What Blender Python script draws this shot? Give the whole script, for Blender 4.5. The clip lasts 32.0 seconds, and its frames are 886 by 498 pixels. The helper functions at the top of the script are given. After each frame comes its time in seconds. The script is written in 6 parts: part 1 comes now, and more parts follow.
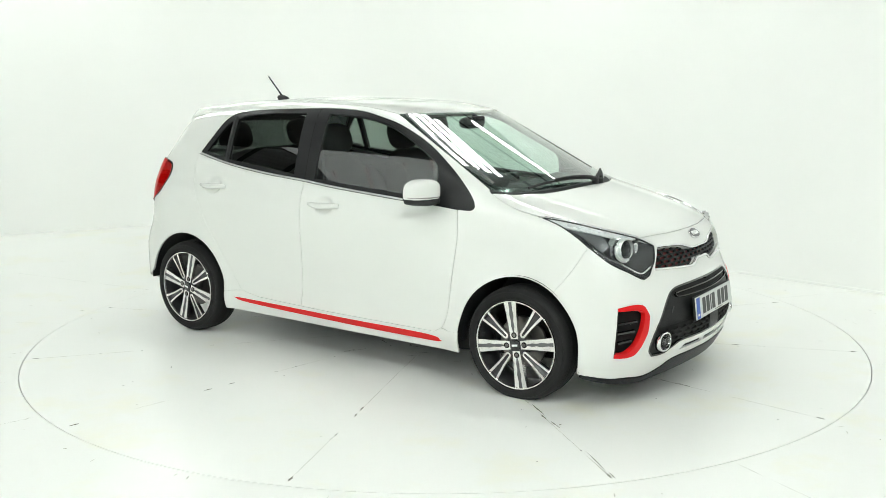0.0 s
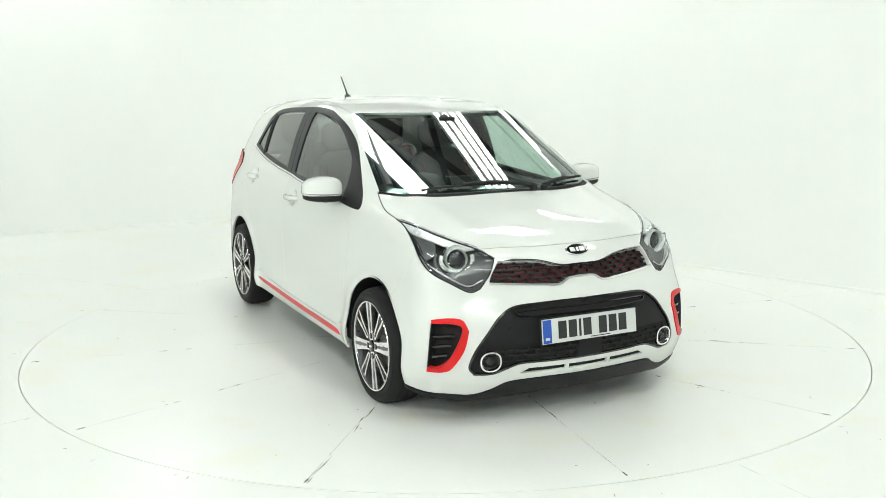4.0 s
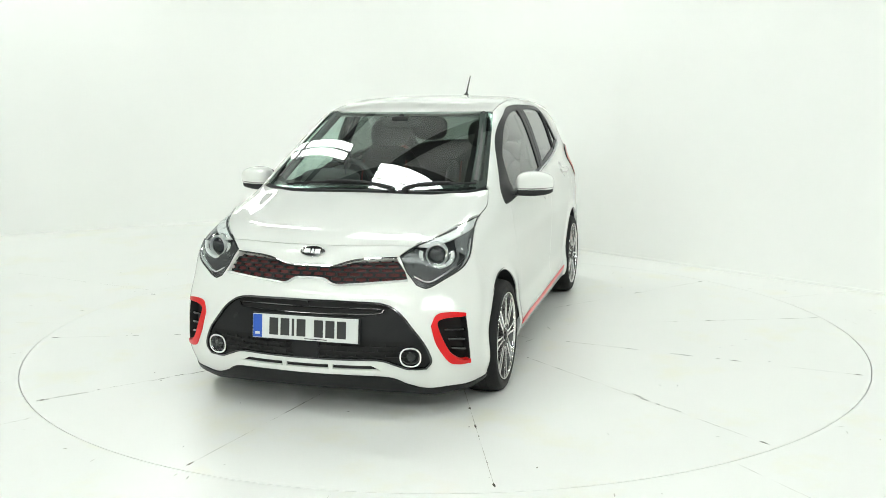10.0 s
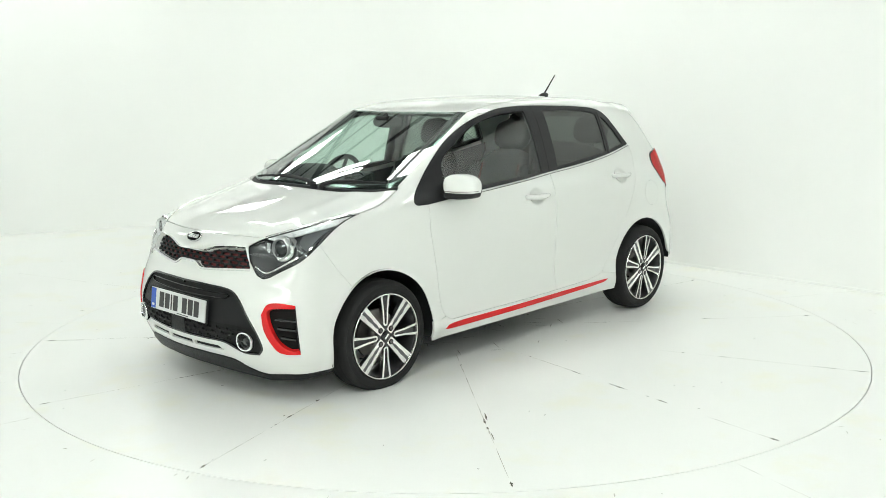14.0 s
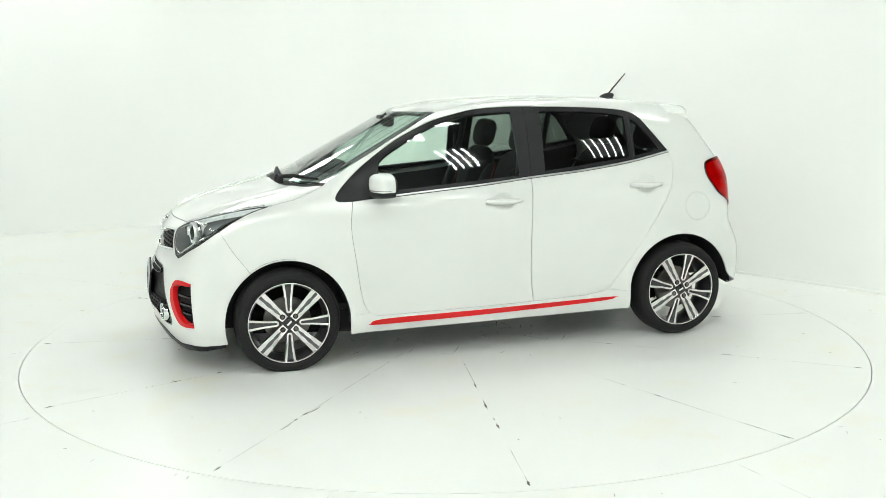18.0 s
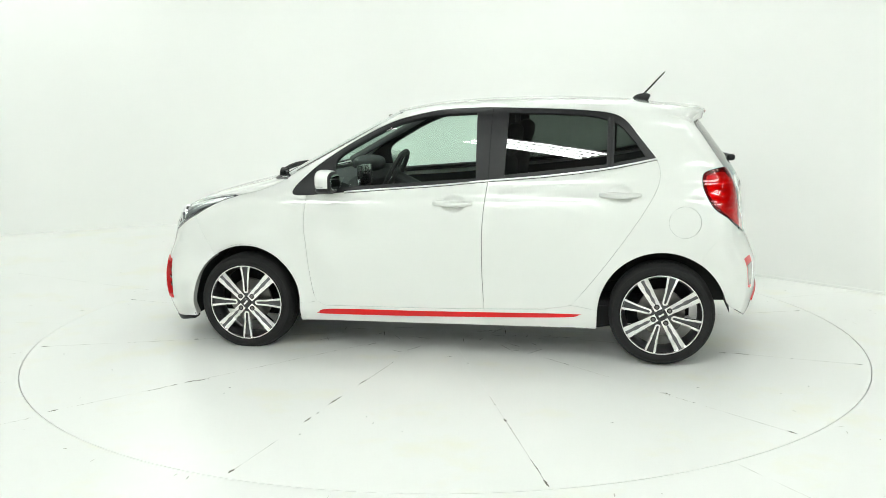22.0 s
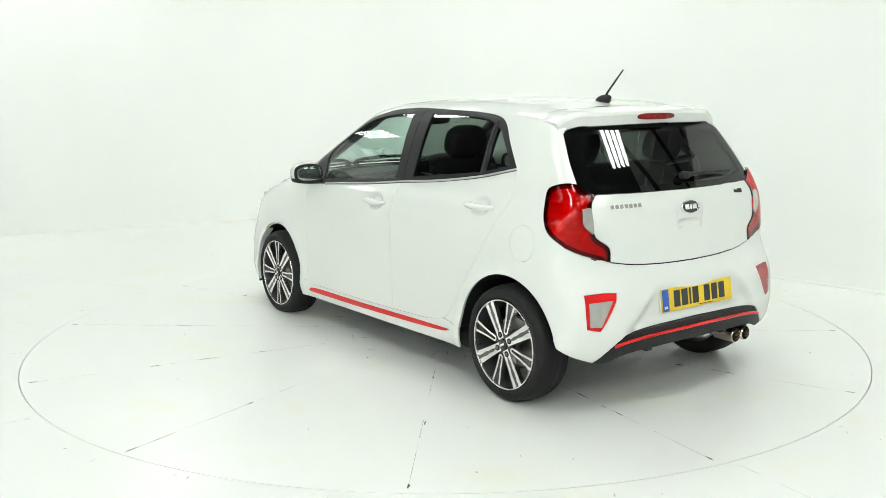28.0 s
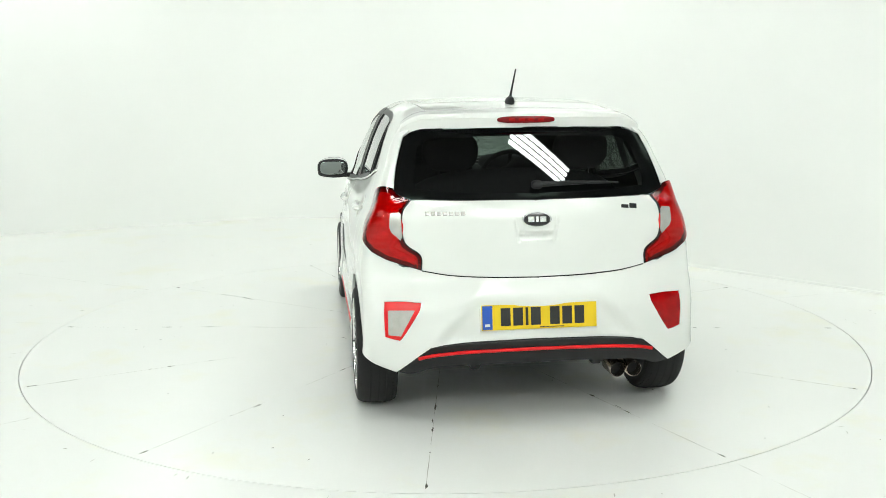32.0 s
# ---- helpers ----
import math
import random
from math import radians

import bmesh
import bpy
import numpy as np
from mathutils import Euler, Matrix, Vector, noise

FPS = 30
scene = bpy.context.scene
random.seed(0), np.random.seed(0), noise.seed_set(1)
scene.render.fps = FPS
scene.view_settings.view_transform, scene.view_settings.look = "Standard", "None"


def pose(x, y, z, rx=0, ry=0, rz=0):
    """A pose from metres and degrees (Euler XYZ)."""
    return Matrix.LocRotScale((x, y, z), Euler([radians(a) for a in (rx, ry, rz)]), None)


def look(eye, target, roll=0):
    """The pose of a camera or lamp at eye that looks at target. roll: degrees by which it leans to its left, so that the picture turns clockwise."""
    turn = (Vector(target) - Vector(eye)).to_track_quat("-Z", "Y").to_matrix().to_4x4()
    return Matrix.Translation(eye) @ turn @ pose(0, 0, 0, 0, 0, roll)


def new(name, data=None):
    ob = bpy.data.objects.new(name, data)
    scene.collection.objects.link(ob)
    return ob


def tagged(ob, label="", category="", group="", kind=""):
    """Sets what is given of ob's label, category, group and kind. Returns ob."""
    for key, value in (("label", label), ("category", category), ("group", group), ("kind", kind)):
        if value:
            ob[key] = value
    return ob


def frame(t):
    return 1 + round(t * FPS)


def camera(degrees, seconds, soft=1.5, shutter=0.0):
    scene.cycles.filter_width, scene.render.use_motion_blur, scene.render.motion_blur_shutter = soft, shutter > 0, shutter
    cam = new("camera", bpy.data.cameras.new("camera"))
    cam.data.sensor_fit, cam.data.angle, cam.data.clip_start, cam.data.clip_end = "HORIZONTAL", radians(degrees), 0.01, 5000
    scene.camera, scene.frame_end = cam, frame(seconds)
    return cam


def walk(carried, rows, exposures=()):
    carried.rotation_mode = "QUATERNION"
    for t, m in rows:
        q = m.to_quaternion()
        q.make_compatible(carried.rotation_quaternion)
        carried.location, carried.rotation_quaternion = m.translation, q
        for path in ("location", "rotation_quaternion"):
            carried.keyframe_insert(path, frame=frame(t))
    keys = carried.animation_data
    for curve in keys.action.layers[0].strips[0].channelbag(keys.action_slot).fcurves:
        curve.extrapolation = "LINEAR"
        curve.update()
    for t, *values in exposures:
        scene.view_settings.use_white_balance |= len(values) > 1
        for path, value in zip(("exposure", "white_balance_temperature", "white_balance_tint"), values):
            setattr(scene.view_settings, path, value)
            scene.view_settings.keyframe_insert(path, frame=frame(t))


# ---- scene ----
from mathutils import geometry

# ---- camera: stands still on a tripod in front of the turntable ----
EYE = Vector((0.0, -5.847, 1.519))
YAW, PITCH, ROLL = radians(-0.075), radians(-9.773), -0.397
AIM = EYE + 6 * Vector((math.sin(YAW) * math.cos(PITCH), math.cos(YAW) * math.cos(PITCH), math.sin(PITCH)))
cam = camera(50.51, 32.0, soft=0.75)
walk(cam, [(0.0, look(EYE, AIM, ROLL)), (32.0, look(EYE, AIM, ROLL))], exposures=[(0.0, 0.0, 6500, 10), (32.0, 0.0, 6500, 10)])

# ---- light: tube banks and soft panels under a dark studio roof ----
world = bpy.data.worlds.new("studio_air")
scene.world = world
world.use_nodes = True
world.node_tree.nodes["Background"].inputs[0].default_value = (0.93, 1.0, 0.96, 1)
world.node_tree.nodes["Background"].inputs[1].default_value = 0.12


# ---- materials ----
def mat(name, base, rough=0.5, metal=0.0, coat=0.0, spread=0.04, scale=6.0, grain=0.0, grain_scale=300.0, spec=0.5, emit=0.0, blotch=None):
    """A surface with a slow and a fine variation of tone and gloss, and a fine relief."""
    m = bpy.data.materials.new(name)
    m.use_nodes = True
    nt = m.node_tree
    b = nt.nodes["Principled BSDF"]
    tc = nt.nodes.new("ShaderNodeTexCoord")
    big, fine = nt.nodes.new("ShaderNodeTexNoise"), nt.nodes.new("ShaderNodeTexNoise")
    big.inputs["Scale"].default_value, fine.inputs["Scale"].default_value = scale, grain_scale
    big.inputs["Detail"].default_value, fine.inputs["Detail"].default_value = 4, 2
    for n in (big, fine):
        nt.links.new(tc.outputs["Object"], n.inputs["Vector"])
    add = nt.nodes.new("ShaderNodeMath")
    add.operation = "MULTIPLY_ADD"
    add.inputs[1].default_value = 0.35
    nt.links.new(fine.outputs["Fac"], add.inputs[0])
    nt.links.new(big.outputs["Fac"], add.inputs[2])
    ramp = nt.nodes.new("ShaderNodeValToRGB")
    lo, hi = blotch or (1 - spread, 1 + spread)
    ramp.color_ramp.elements[0].position, ramp.color_ramp.elements[1].position = 0.4, 0.9
    ramp.color_ramp.elements[0].color = (*[min(1, c * lo) for c in base], 1)
    ramp.color_ramp.elements[1].color = (*[min(1, c * hi) for c in base], 1)
    nt.links.new(add.outputs[0], ramp.inputs["Fac"])
    nt.links.new(ramp.outputs["Color"], b.inputs["Base Color"])
    rr = nt.nodes.new("ShaderNodeMapRange")
    rr.inputs["To Min"].default_value, rr.inputs["To Max"].default_value = rough * 0.85, min(1, rough * 1.15)
    nt.links.new(big.outputs["Fac"], rr.inputs["Value"])
    nt.links.new(rr.outputs["Result"], b.inputs["Roughness"])
    b.inputs["Metallic"].default_value, b.inputs["Coat Weight"].default_value = metal, coat
    b.inputs["Coat Roughness"].default_value = 0.02
    b.inputs["Specular IOR Level"].default_value = spec
    if grain:
        bump = nt.nodes.new("ShaderNodeBump")
        bump.inputs["Strength"].default_value, bump.inputs["Distance"].default_value = grain, 0.002
        nt.links.new(fine.outputs["Fac"], bump.inputs["Height"])
        nt.links.new(bump.outputs["Normal"], b.inputs["Normal"])
    if emit:
        b.inputs["Emission Color"].default_value, b.inputs["Emission Strength"].default_value = (*base, 1), emit
    return m


def glass(name, tint, gloss=1.0, head_on=0.05, power=4.5):
    """Thin pane: tinted see-through with a clear mirror sheen."""
    m = bpy.data.materials.new(name)
    m.use_nodes = True
    nt = m.node_tree
    out = nt.nodes["Material Output"]
    nt.nodes.remove(nt.nodes["Principled BSDF"])
    tr, gl, mix, fr, five, ramp = (nt.nodes.new(n) for n in ("ShaderNodeBsdfTransparent", "ShaderNodeBsdfGlossy", "ShaderNodeMixShader", "ShaderNodeLayerWeight", "ShaderNodeMath", "ShaderNodeMapRange"))
    tr.inputs["Color"].default_value = (*tint, 1)
    gl.inputs["Roughness"].default_value, gl.inputs["Color"].default_value = 0.0, (gloss, gloss, gloss, 1)
    # mirror share: head_on when seen square, all of it at a grazing view
    fr.inputs["Blend"].default_value = 0.5
    five.operation = "POWER"
    five.inputs[1].default_value = power
    ramp.inputs["To Min"].default_value = head_on
    nt.links.new(fr.outputs["Facing"], five.inputs[0])
    nt.links.new(five.outputs[0], ramp.inputs["Value"])
    nt.links.new(ramp.outputs["Result"], mix.inputs[0])
    nt.links.new(tr.outputs[0], mix.inputs[1])
    nt.links.new(gl.outputs[0], mix.inputs[2])
    nt.links.new(mix.outputs[0], out.inputs["Surface"])
    return m


PAINT = mat("white_car_paint", (0.735, 0.745, 0.718), 0.55, coat=1.0, spread=0.01, scale=2, grain_scale=900, spec=0.15)
BLACK_GLOSS = mat("gloss_black_trim", (0.012, 0.012, 0.013), 0.12, coat=0.5, spread=0.2)
BLACK = mat("black_plastic", (0.015, 0.0155, 0.016), 0.55, spread=0.2, grain=0.25, grain_scale=700, spec=0.3)
SATIN = mat("satin_black_trim", (0.013, 0.013, 0.014), 0.4, spread=0.2, spec=0.3)
DARK_GREY = mat("dark_grey_plastic", (0.013, 0.0135, 0.014), 0.42, spread=0.2, grain=0.2, grain_scale=600, spec=0.2)
# for black parts, and for shade inside openings put into the colour
CAVITY = mat("black_and_recess_shade", (0.008, 0.008, 0.008), 0.9, spread=0.2)
CHROME = mat("chrome", (0.82, 0.83, 0.84), 0.06, metal=1.0, spread=0.02)
MACHINED = mat("machined_alloy", (0.80, 0.79, 0.78), 0.25, metal=1.0, spread=0.05, grain=0.1, grain_scale=800)
GUNMETAL = mat("gunmetal_alloy_paint", (0.045, 0.045, 0.048), 0.3, metal=0.3, coat=0.6, spread=0.12)
GROOVE_GREY = mat("grey_spoke_inlay", (0.13, 0.13, 0.135), 0.3, metal=0.6, spread=0.15)
RUBBER = mat("tyre_rubber", (0.012, 0.012, 0.012), 0.7, spread=0.25, grain=0.3, grain_scale=400, spec=0.3)
RED = mat("red_trim_paint", (0.66, 0.010, 0.012), 0.30, coat=0.25, spread=0.06, spec=0.25)
RED_LENS = mat("red_lamp_lens", (0.32, 0.002, 0.003), 0.10, coat=0.22, spread=0.3, scale=22, spec=0.2)
RED_BRIGHT = mat("bright_red_lamp_inner", (0.70, 0.03, 0.03), 0.25, coat=0.10, spread=0.25, scale=30)
RED_DEEP = mat("deep_red_lens", (0.16, 0.001, 0.002), 0.12, coat=0.3, spread=0.12, spec=0.25)
RED_GLASS = glass("red_lamp_glass", (0.80, 0.030, 0.027), head_on=0.035)
RED_HOUSING = mat("red_lamp_housing", (0.10, 0.004, 0.005), 0.35, spread=0.2, scale=20)
RED_REFLECTOR = mat("red_lamp_reflector", (0.66, 0.08, 0.07), 0.42, metal=0.45, spread=0.2, scale=25)
CLEAR_LENS = glass("clear_lamp_lens", (0.93, 0.95, 0.95), head_on=0.03)
SILVER_SATIN = mat("satin_silver_lamp_trim", (0.72, 0.73, 0.72), 0.32, metal=0.55, spread=0.06, scale=20)
LAMP_SILVER = mat("bright_lamp_trim", (0.78, 0.79, 0.78), 0.28, metal=0.15, spread=0.04, scale=20)
SILVER_LENS = mat("silver_lamp_reflector", (0.50, 0.48, 0.46), 0.25, metal=0.45, spread=0.1, scale=30)
LAMP_BLACK = mat("lamp_inner_black", (0.042, 0.043, 0.045), 0.3, coat=0.3, spread=0.2)
LAMP_GREY = mat("lamp_inner_grey", (0.16, 0.165, 0.17), 0.3, metal=0.4, spread=0.12)
WINDSCREEN = glass("windscreen_glass", (0.68, 0.82, 0.76), head_on=0.085)
FRONT_GLASS = glass("front_side_glass", (0.80, 0.91, 0.855), head_on=0.075)
PRIVACY = glass("privacy_glass", (0.26, 0.295, 0.275), head_on=0.075)
REAR_GLASS = glass("rear_privacy_glass", (0.19, 0.215, 0.20), head_on=0.06, power=7.0)
# tinted glass, with the dim reflection of the hall put into its colour
MIRROR = mat("mirror_glass", (0.30, 0.33, 0.32), 0.01, metal=1.0, spread=0.01)
CLOTH = mat("dark_seat_cloth", (0.011, 0.011, 0.012), 0.85, spread=0.3, grain=0.5, grain_scale=500)
CLOTH_RED = mat("red_seat_piping", (0.09, 0.010, 0.008), 0.7, spread=0.1)
DASH = mat("dash_plastic", (0.025, 0.026, 0.028), 0.6, spread=0.2, grain=0.3, grain_scale=500)
HEADLINER = mat("grey_headliner", (0.32, 0.32, 0.30), 0.9, spread=0.05)
PILLAR_TRIM = mat("dark_grey_pillar_trim", (0.10, 0.10, 0.10), 0.8, spread=0.1)
PLATE_WHITE = mat("plate_white", (0.62, 0.64, 0.62), 0.35, spread=0.03)
PLATE_YELLOW = mat("plate_yellow", (0.75, 0.52, 0.01), 0.35, spread=0.03)
PLATE_BLUE = mat("plate_blue", (0.02, 0.09, 0.45), 0.35, spread=0.05)
PLATE_INK = mat("plate_black_ink", (0.02, 0.02, 0.02), 0.4, spread=0.1)
STEEL = mat("brake_steel", (0.20, 0.19, 0.18), 0.35, metal=1.0, spread=0.2)
FLOOR_PAINT = mat("white_floor_paint", (0.83, 0.835, 0.81), 0.30, spread=0.0, blotch=(0.955, 1.0), scale=1.1, grain=0.03, grain_scale=90, spec=0.35)
WALL_PAINT = mat("white_wall_paint", (0.88, 0.885, 0.865), 0.6, spread=0.0, blotch=(0.98, 1.0), scale=0.5, grain=0.04, grain_scale=120)
# yellowed patches in the floor paint, at two sizes
nt = FLOOR_PAINT.node_tree
stain, mask, tint = nt.nodes.new("ShaderNodeTexNoise"), nt.nodes.new("ShaderNodeMapRange"), nt.nodes.new("ShaderNodeMix")
stain.inputs["Scale"].default_value, stain.inputs["Detail"].default_value, stain.inputs["Roughness"].default_value = 1.7, 6, 0.62
mask.inputs["From Min"].default_value, mask.inputs["From Max"].default_value, mask.inputs["To Max"].default_value = 0.54, 0.72, 0.50
tint.data_type = "RGBA"
tint.inputs["B"].default_value = (0.80, 0.775, 0.60, 1)
nt.links.new(nt.nodes["Texture Coordinate"].outputs["Object"], stain.inputs["Vector"])
nt.links.new(stain.outputs["Fac"], mask.inputs["Value"])
nt.links.new(mask.outputs["Result"], tint.inputs["Factor"])
nt.links.new(nt.nodes["Color Ramp"].outputs["Color"], tint.inputs["A"])
nt.links.new(tint.outputs["Result"], nt.nodes["Principled BSDF"].inputs["Base Color"])
HALL_WALL = mat("dark_hall_cladding", (0.14, 0.145, 0.14), 0.7, spread=0.15, scale=1)
EXHAUST_STEEL = mat("browned_exhaust_steel", (0.50, 0.44, 0.38), 0.22, metal=1.0, spread=0.15, scale=25)
SOFFIT = mat("dark_roof_sheet", (0.06, 0.062, 0.06), 0.8, spread=0.2, scale=1)
SEAM_DIRT = mat("seam_dirt", (0.26, 0.25, 0.22), 0.9, blotch=(0.45, 2.4), scale=9, grain=0.3, grain_scale=200)
CHIP = mat("chipped_floor_marks", (0.09, 0.085, 0.07), 0.9, blotch=(0.4, 1.8), scale=40)
SEAM_PALE = mat("pale_seam", (0.42, 0.41, 0.37), 0.8, blotch=(0.7, 1.5), scale=7)
ROOF_GREY = mat("pale_roof_sheet", (0.80, 0.81, 0.80), 0.7, spread=0.06, scale=1)
STEEL_GREY = mat("painted_steel_beam", (0.05, 0.052, 0.05), 0.5, spread=0.1)
TUBE_GLOW = mat("tube_glow", (0.945, 1.0, 0.955), 0.5, spread=0.0, emit=19.7)
PANEL_GLOW = mat("diffuser_glow", (0.94, 1.0, 0.96), 0.6, spread=0.02, emit=1.25)
# kept pale so that the unseen front wall bounces fill light
FRONT_WALL = mat("pale_bounce_wall", (0.60, 0.605, 0.595), 0.7, spread=0.08, scale=1)


# ---- mesh helpers ----
def mesh_ob(name, verts, faces, material, parent=None, label="", smooth=False, normals=None, m=None, recalc=True):
    me = bpy.data.meshes.new(name)
    me.from_pydata([tuple(v) for v in verts], [], [tuple(f) for f in faces])
    me.materials.append(material)
    if recalc and normals is None:
        bm = bmesh.new()
        bm.from_mesh(me)
        bmesh.ops.recalc_face_normals(bm, faces=bm.faces)
        bm.to_mesh(me)
        bm.free()
    if smooth or normals is not None:
        me.polygons.foreach_set("use_smooth", [True] * len(me.polygons))
    if normals is not None:
        me.normals_split_custom_set_from_vertices([tuple(n) for n in normals])
    me.update()
    ob = new(name, me)
    if parent:
        ob.parent = parent
    if m is not None:
        ob.matrix_basis = m
    if label:
        ob["label"] = label
    return ob


def part(name, bm, material, parent, label="", smooth=True, m=None):
    me = bpy.data.meshes.new(name)
    bmesh.ops.recalc_face_normals(bm, faces=bm.faces)
    bm.to_mesh(me)
    bm.free()
    me.materials.append(material)
    if smooth:
        me.polygons.foreach_set("use_smooth", [True] * len(me.polygons))
        me.set_sharp_from_angle(angle=radians(35))
    ob = new(name, me)
    ob.parent = parent
    if m is not None:
        ob.matrix_basis = m
    if label:
        ob["label"] = label
    return ob


def box(x0, x1, y0, y1, z0, z1, bevel=0.0, seg=2, bm=None):
    bm = bm or bmesh.new()
    made = bmesh.ops.create_cube(bm, size=1.0, matrix=Matrix.LocRotScale(((x0 + x1) / 2, (y0 + y1) / 2, (z0 + z1) / 2), None, (abs(x1 - x0), abs(y1 - y0), abs(z1 - z0))))
    if bevel:
        edges = {e for v in made["verts"] for e in v.link_edges}
        bmesh.ops.bevel(bm, geom=list(edges), offset=bevel, segments=seg, affect="EDGES", profile=0.5)
    return bm


def lathe(profile, n=64, axis="Y", bm=None, at=(0, 0, 0)):
    """Turns (radius, along) pairs round an axis."""
    bm = bm or bmesh.new()
    rings = []
    for r, h in profile:
        ring = []
        for k in range(n):
            a = 2 * math.pi * k / n
            c, s = r * math.cos(a), r * math.sin(a)
            p = {"Y": (c, h, s), "Z": (c, s, h), "X": (h, c, s)}[axis]
            ring.append(bm.verts.new((p[0] + at[0], p[1] + at[1], p[2] + at[2])))
        rings.append(ring)
    for a, b in zip(rings, rings[1:]):
        for k in range(n):
            bm.faces.new((a[k], a[(k + 1) % n], b[(k + 1) % n], b[k]))
    return bm


def prism(poly, z0, z1, bm=None, m=None):
    """A flat outline (x, y) drawn up from z0 to z1."""
    bm = bm or bmesh.new()
    lo = [bm.verts.new((x, y, z0)) for x, y in poly]
    hi = [bm.verts.new((x, y, z1)) for x, y in poly]
    n = len(poly)
    bm.faces.new(lo[::-1])
    bm.faces.new(hi)
    for k in range(n):
        bm.faces.new((lo[k], lo[(k + 1) % n], hi[(k + 1) % n], hi[k]))
    if m is not None:
        bmesh.ops.transform(bm, matrix=m, verts=lo + hi)
    return bm


def tube(points, r, n=8, bm=None, closed=False, squash=1.0):
    """A round bar along points."""
    bm = bm or bmesh.new()
    pts = [Vector(p) for p in points]
    rings = []
    count = len(pts)
    for i, p in enumerate(pts):
        a = pts[(i - 1) % count] if (closed or i) else p
        b = pts[(i + 1) % count] if (closed or i < count - 1) else p
        t = (b - a).normalized()
        side = t.cross(Vector((0, 0, 1)))
        if side.length < 1e-3:
            side = t.cross(Vector((1, 0, 0)))
        side.normalize()
        up = side.cross(t).normalized()
        rr = r[i] if isinstance(r, (list, tuple)) else r
        rings.append([bm.verts.new(p + rr * (math.cos(2 * math.pi * k / n) * side + squash * math.sin(2 * math.pi * k / n) * up)) for k in range(n)])
    pairs = list(zip(rings, rings[1:])) + ([(rings[-1], rings[0])] if closed else [])
    for a, b in pairs:
        for k in range(n):
            bm.faces.new((a[k], a[(k + 1) % n], b[(k + 1) % n], b[k]))
    if not closed:
        bm.faces.new(rings[0])
        bm.faces.new(rings[-1][::-1])
    return bm


# ---- the car's outer shape: one smooth closed form, x ahead, y to its left, z up, from the middle of the wheelbase ----
def rounded(pairs, soft, lo, hi, n=1200):
    """A polyline with its corners softened over a given length, as a fast table."""
    xs = np.linspace(lo, hi, n)
    ys = np.interp(xs, [p[0] for p in pairs], [p[1] for p in pairs])
    step = xs[1] - xs[0]
    half = int(3 * soft / step) + 1
    k = np.exp(-0.5 * (np.arange(-half, half + 1) * step / soft) ** 2)
    ys = np.convolve(np.pad(ys, half, mode="reflect", reflect_type="odd"), k / k.sum(), mode="valid")
    return lambda x: np.interp(x, xs, ys)


roof_line = rounded([(-2.2, 1.22), (-1.45, 1.388), (-1.0, 1.448), (-0.55, 1.466), (-0.15, 1.456), (0.15, 1.434), (0.40, 1.390), (0.78, 1.188),
                     (1.16, 0.985), (1.45, 0.912), (1.62, 0.865), (1.76, 0.808), (1.90, 0.72), (2.2, 0.50)], 0.045, -2.2, 2.2)
crown = rounded([(-2.2, 0.07), (-0.2, 0.06), (0.5, 0.03), (1.0, 0.02), (1.35, 0.035), (2.2, 0.05)], 0.1, -2.2, 2.2)
sweep = rounded([(-2.2, 0.0), (-0.3, 0.0), (0.3, 0.40), (0.7, 0.38), (1.1, 0.33), (1.45, 0.26), (1.75, 0.28), (2.2, 0.28)], 0.12, -2.2, 2.2)
nose_line = rounded([(-0.2, 1.66), (0.05, 1.775), (0.13, 1.845), (0.22, 1.895), (0.30, 1.916), (0.40, 1.918), (0.50, 1.895), (0.60, 1.850), (0.68, 1.832), (0.78, 1.815), (0.85, 1.80), (1.0, 1.75), (1.8, 1.5)], 0.022, -0.2, 1.8)
tail_line = rounded([(-0.2, -1.60), (0.18, -1.66), (0.27, -1.735), (0.40, -1.762), (0.55, -1.752), (0.63, -1.715), (0.69, -1.682), (0.85, -1.668), (0.96, -1.655), (1.05, -1.615), (1.33, -1.405), (1.8, -1.06)], 0.022, -0.2, 1.8)
side_line = rounded([(-0.2, 0.74), (0.17, 0.765), (0.24, 0.792), (0.30, 0.788), (0.38, 0.776), (0.55, 0.785), (0.72, 0.793), (0.84, 0.783), (0.92, 0.762), (0.985, 0.722), (1.10, 0.690), (1.25, 0.638), (1.38, 0.578), (1.45, 0.535), (1.8, 0.30)], 0.022, -0.2, 1.8)
plan_low = rounded([(-2.2, 0.08), (-1.6, 0.016), (-1.2, 0.0), (-0.6, 0.0), (0.7, 0.0), (1.15, 0.0), (1.5, 0.010), (1.8, 0.05), (2.2, 0.12)], 0.08, -2.2, 2.2)
plan_high = rounded([(-2.2, 0.09), (-1.5, 0.022), (-1.1, 0.012), (-0.6, 0.002), (0.0, 0.002), (0.5, 0.013), (0.8, 0.030), (1.1, 0.060), (1.4, 0.088), (1.6, 0.10), (2.2, 0.14)], 0.1, -2.2, 2.2)
edge_soft = rounded([(-2.2, 0.11), (-0.5, 0.11), (0.3, 0.09), (0.9, 0.06), (1.2, 0.08), (2.2, 0.10)], 0.1, -2.2, 2.2)
high_share = rounded([(-0.2, 0.0), (0.50, 0.0), (0.80, 1.0), (1.8, 1.0)], 0.05, -0.2, 1.8)
AXLE_F, AXLE_R = 1.20, -1.20
HUB_F, HUB_R, ARCH_ZF, ARCH_ZR = 0.271, 0.287, 0.270, 0.284
ARCH_F, ARCH_R = 0.337, 0.347


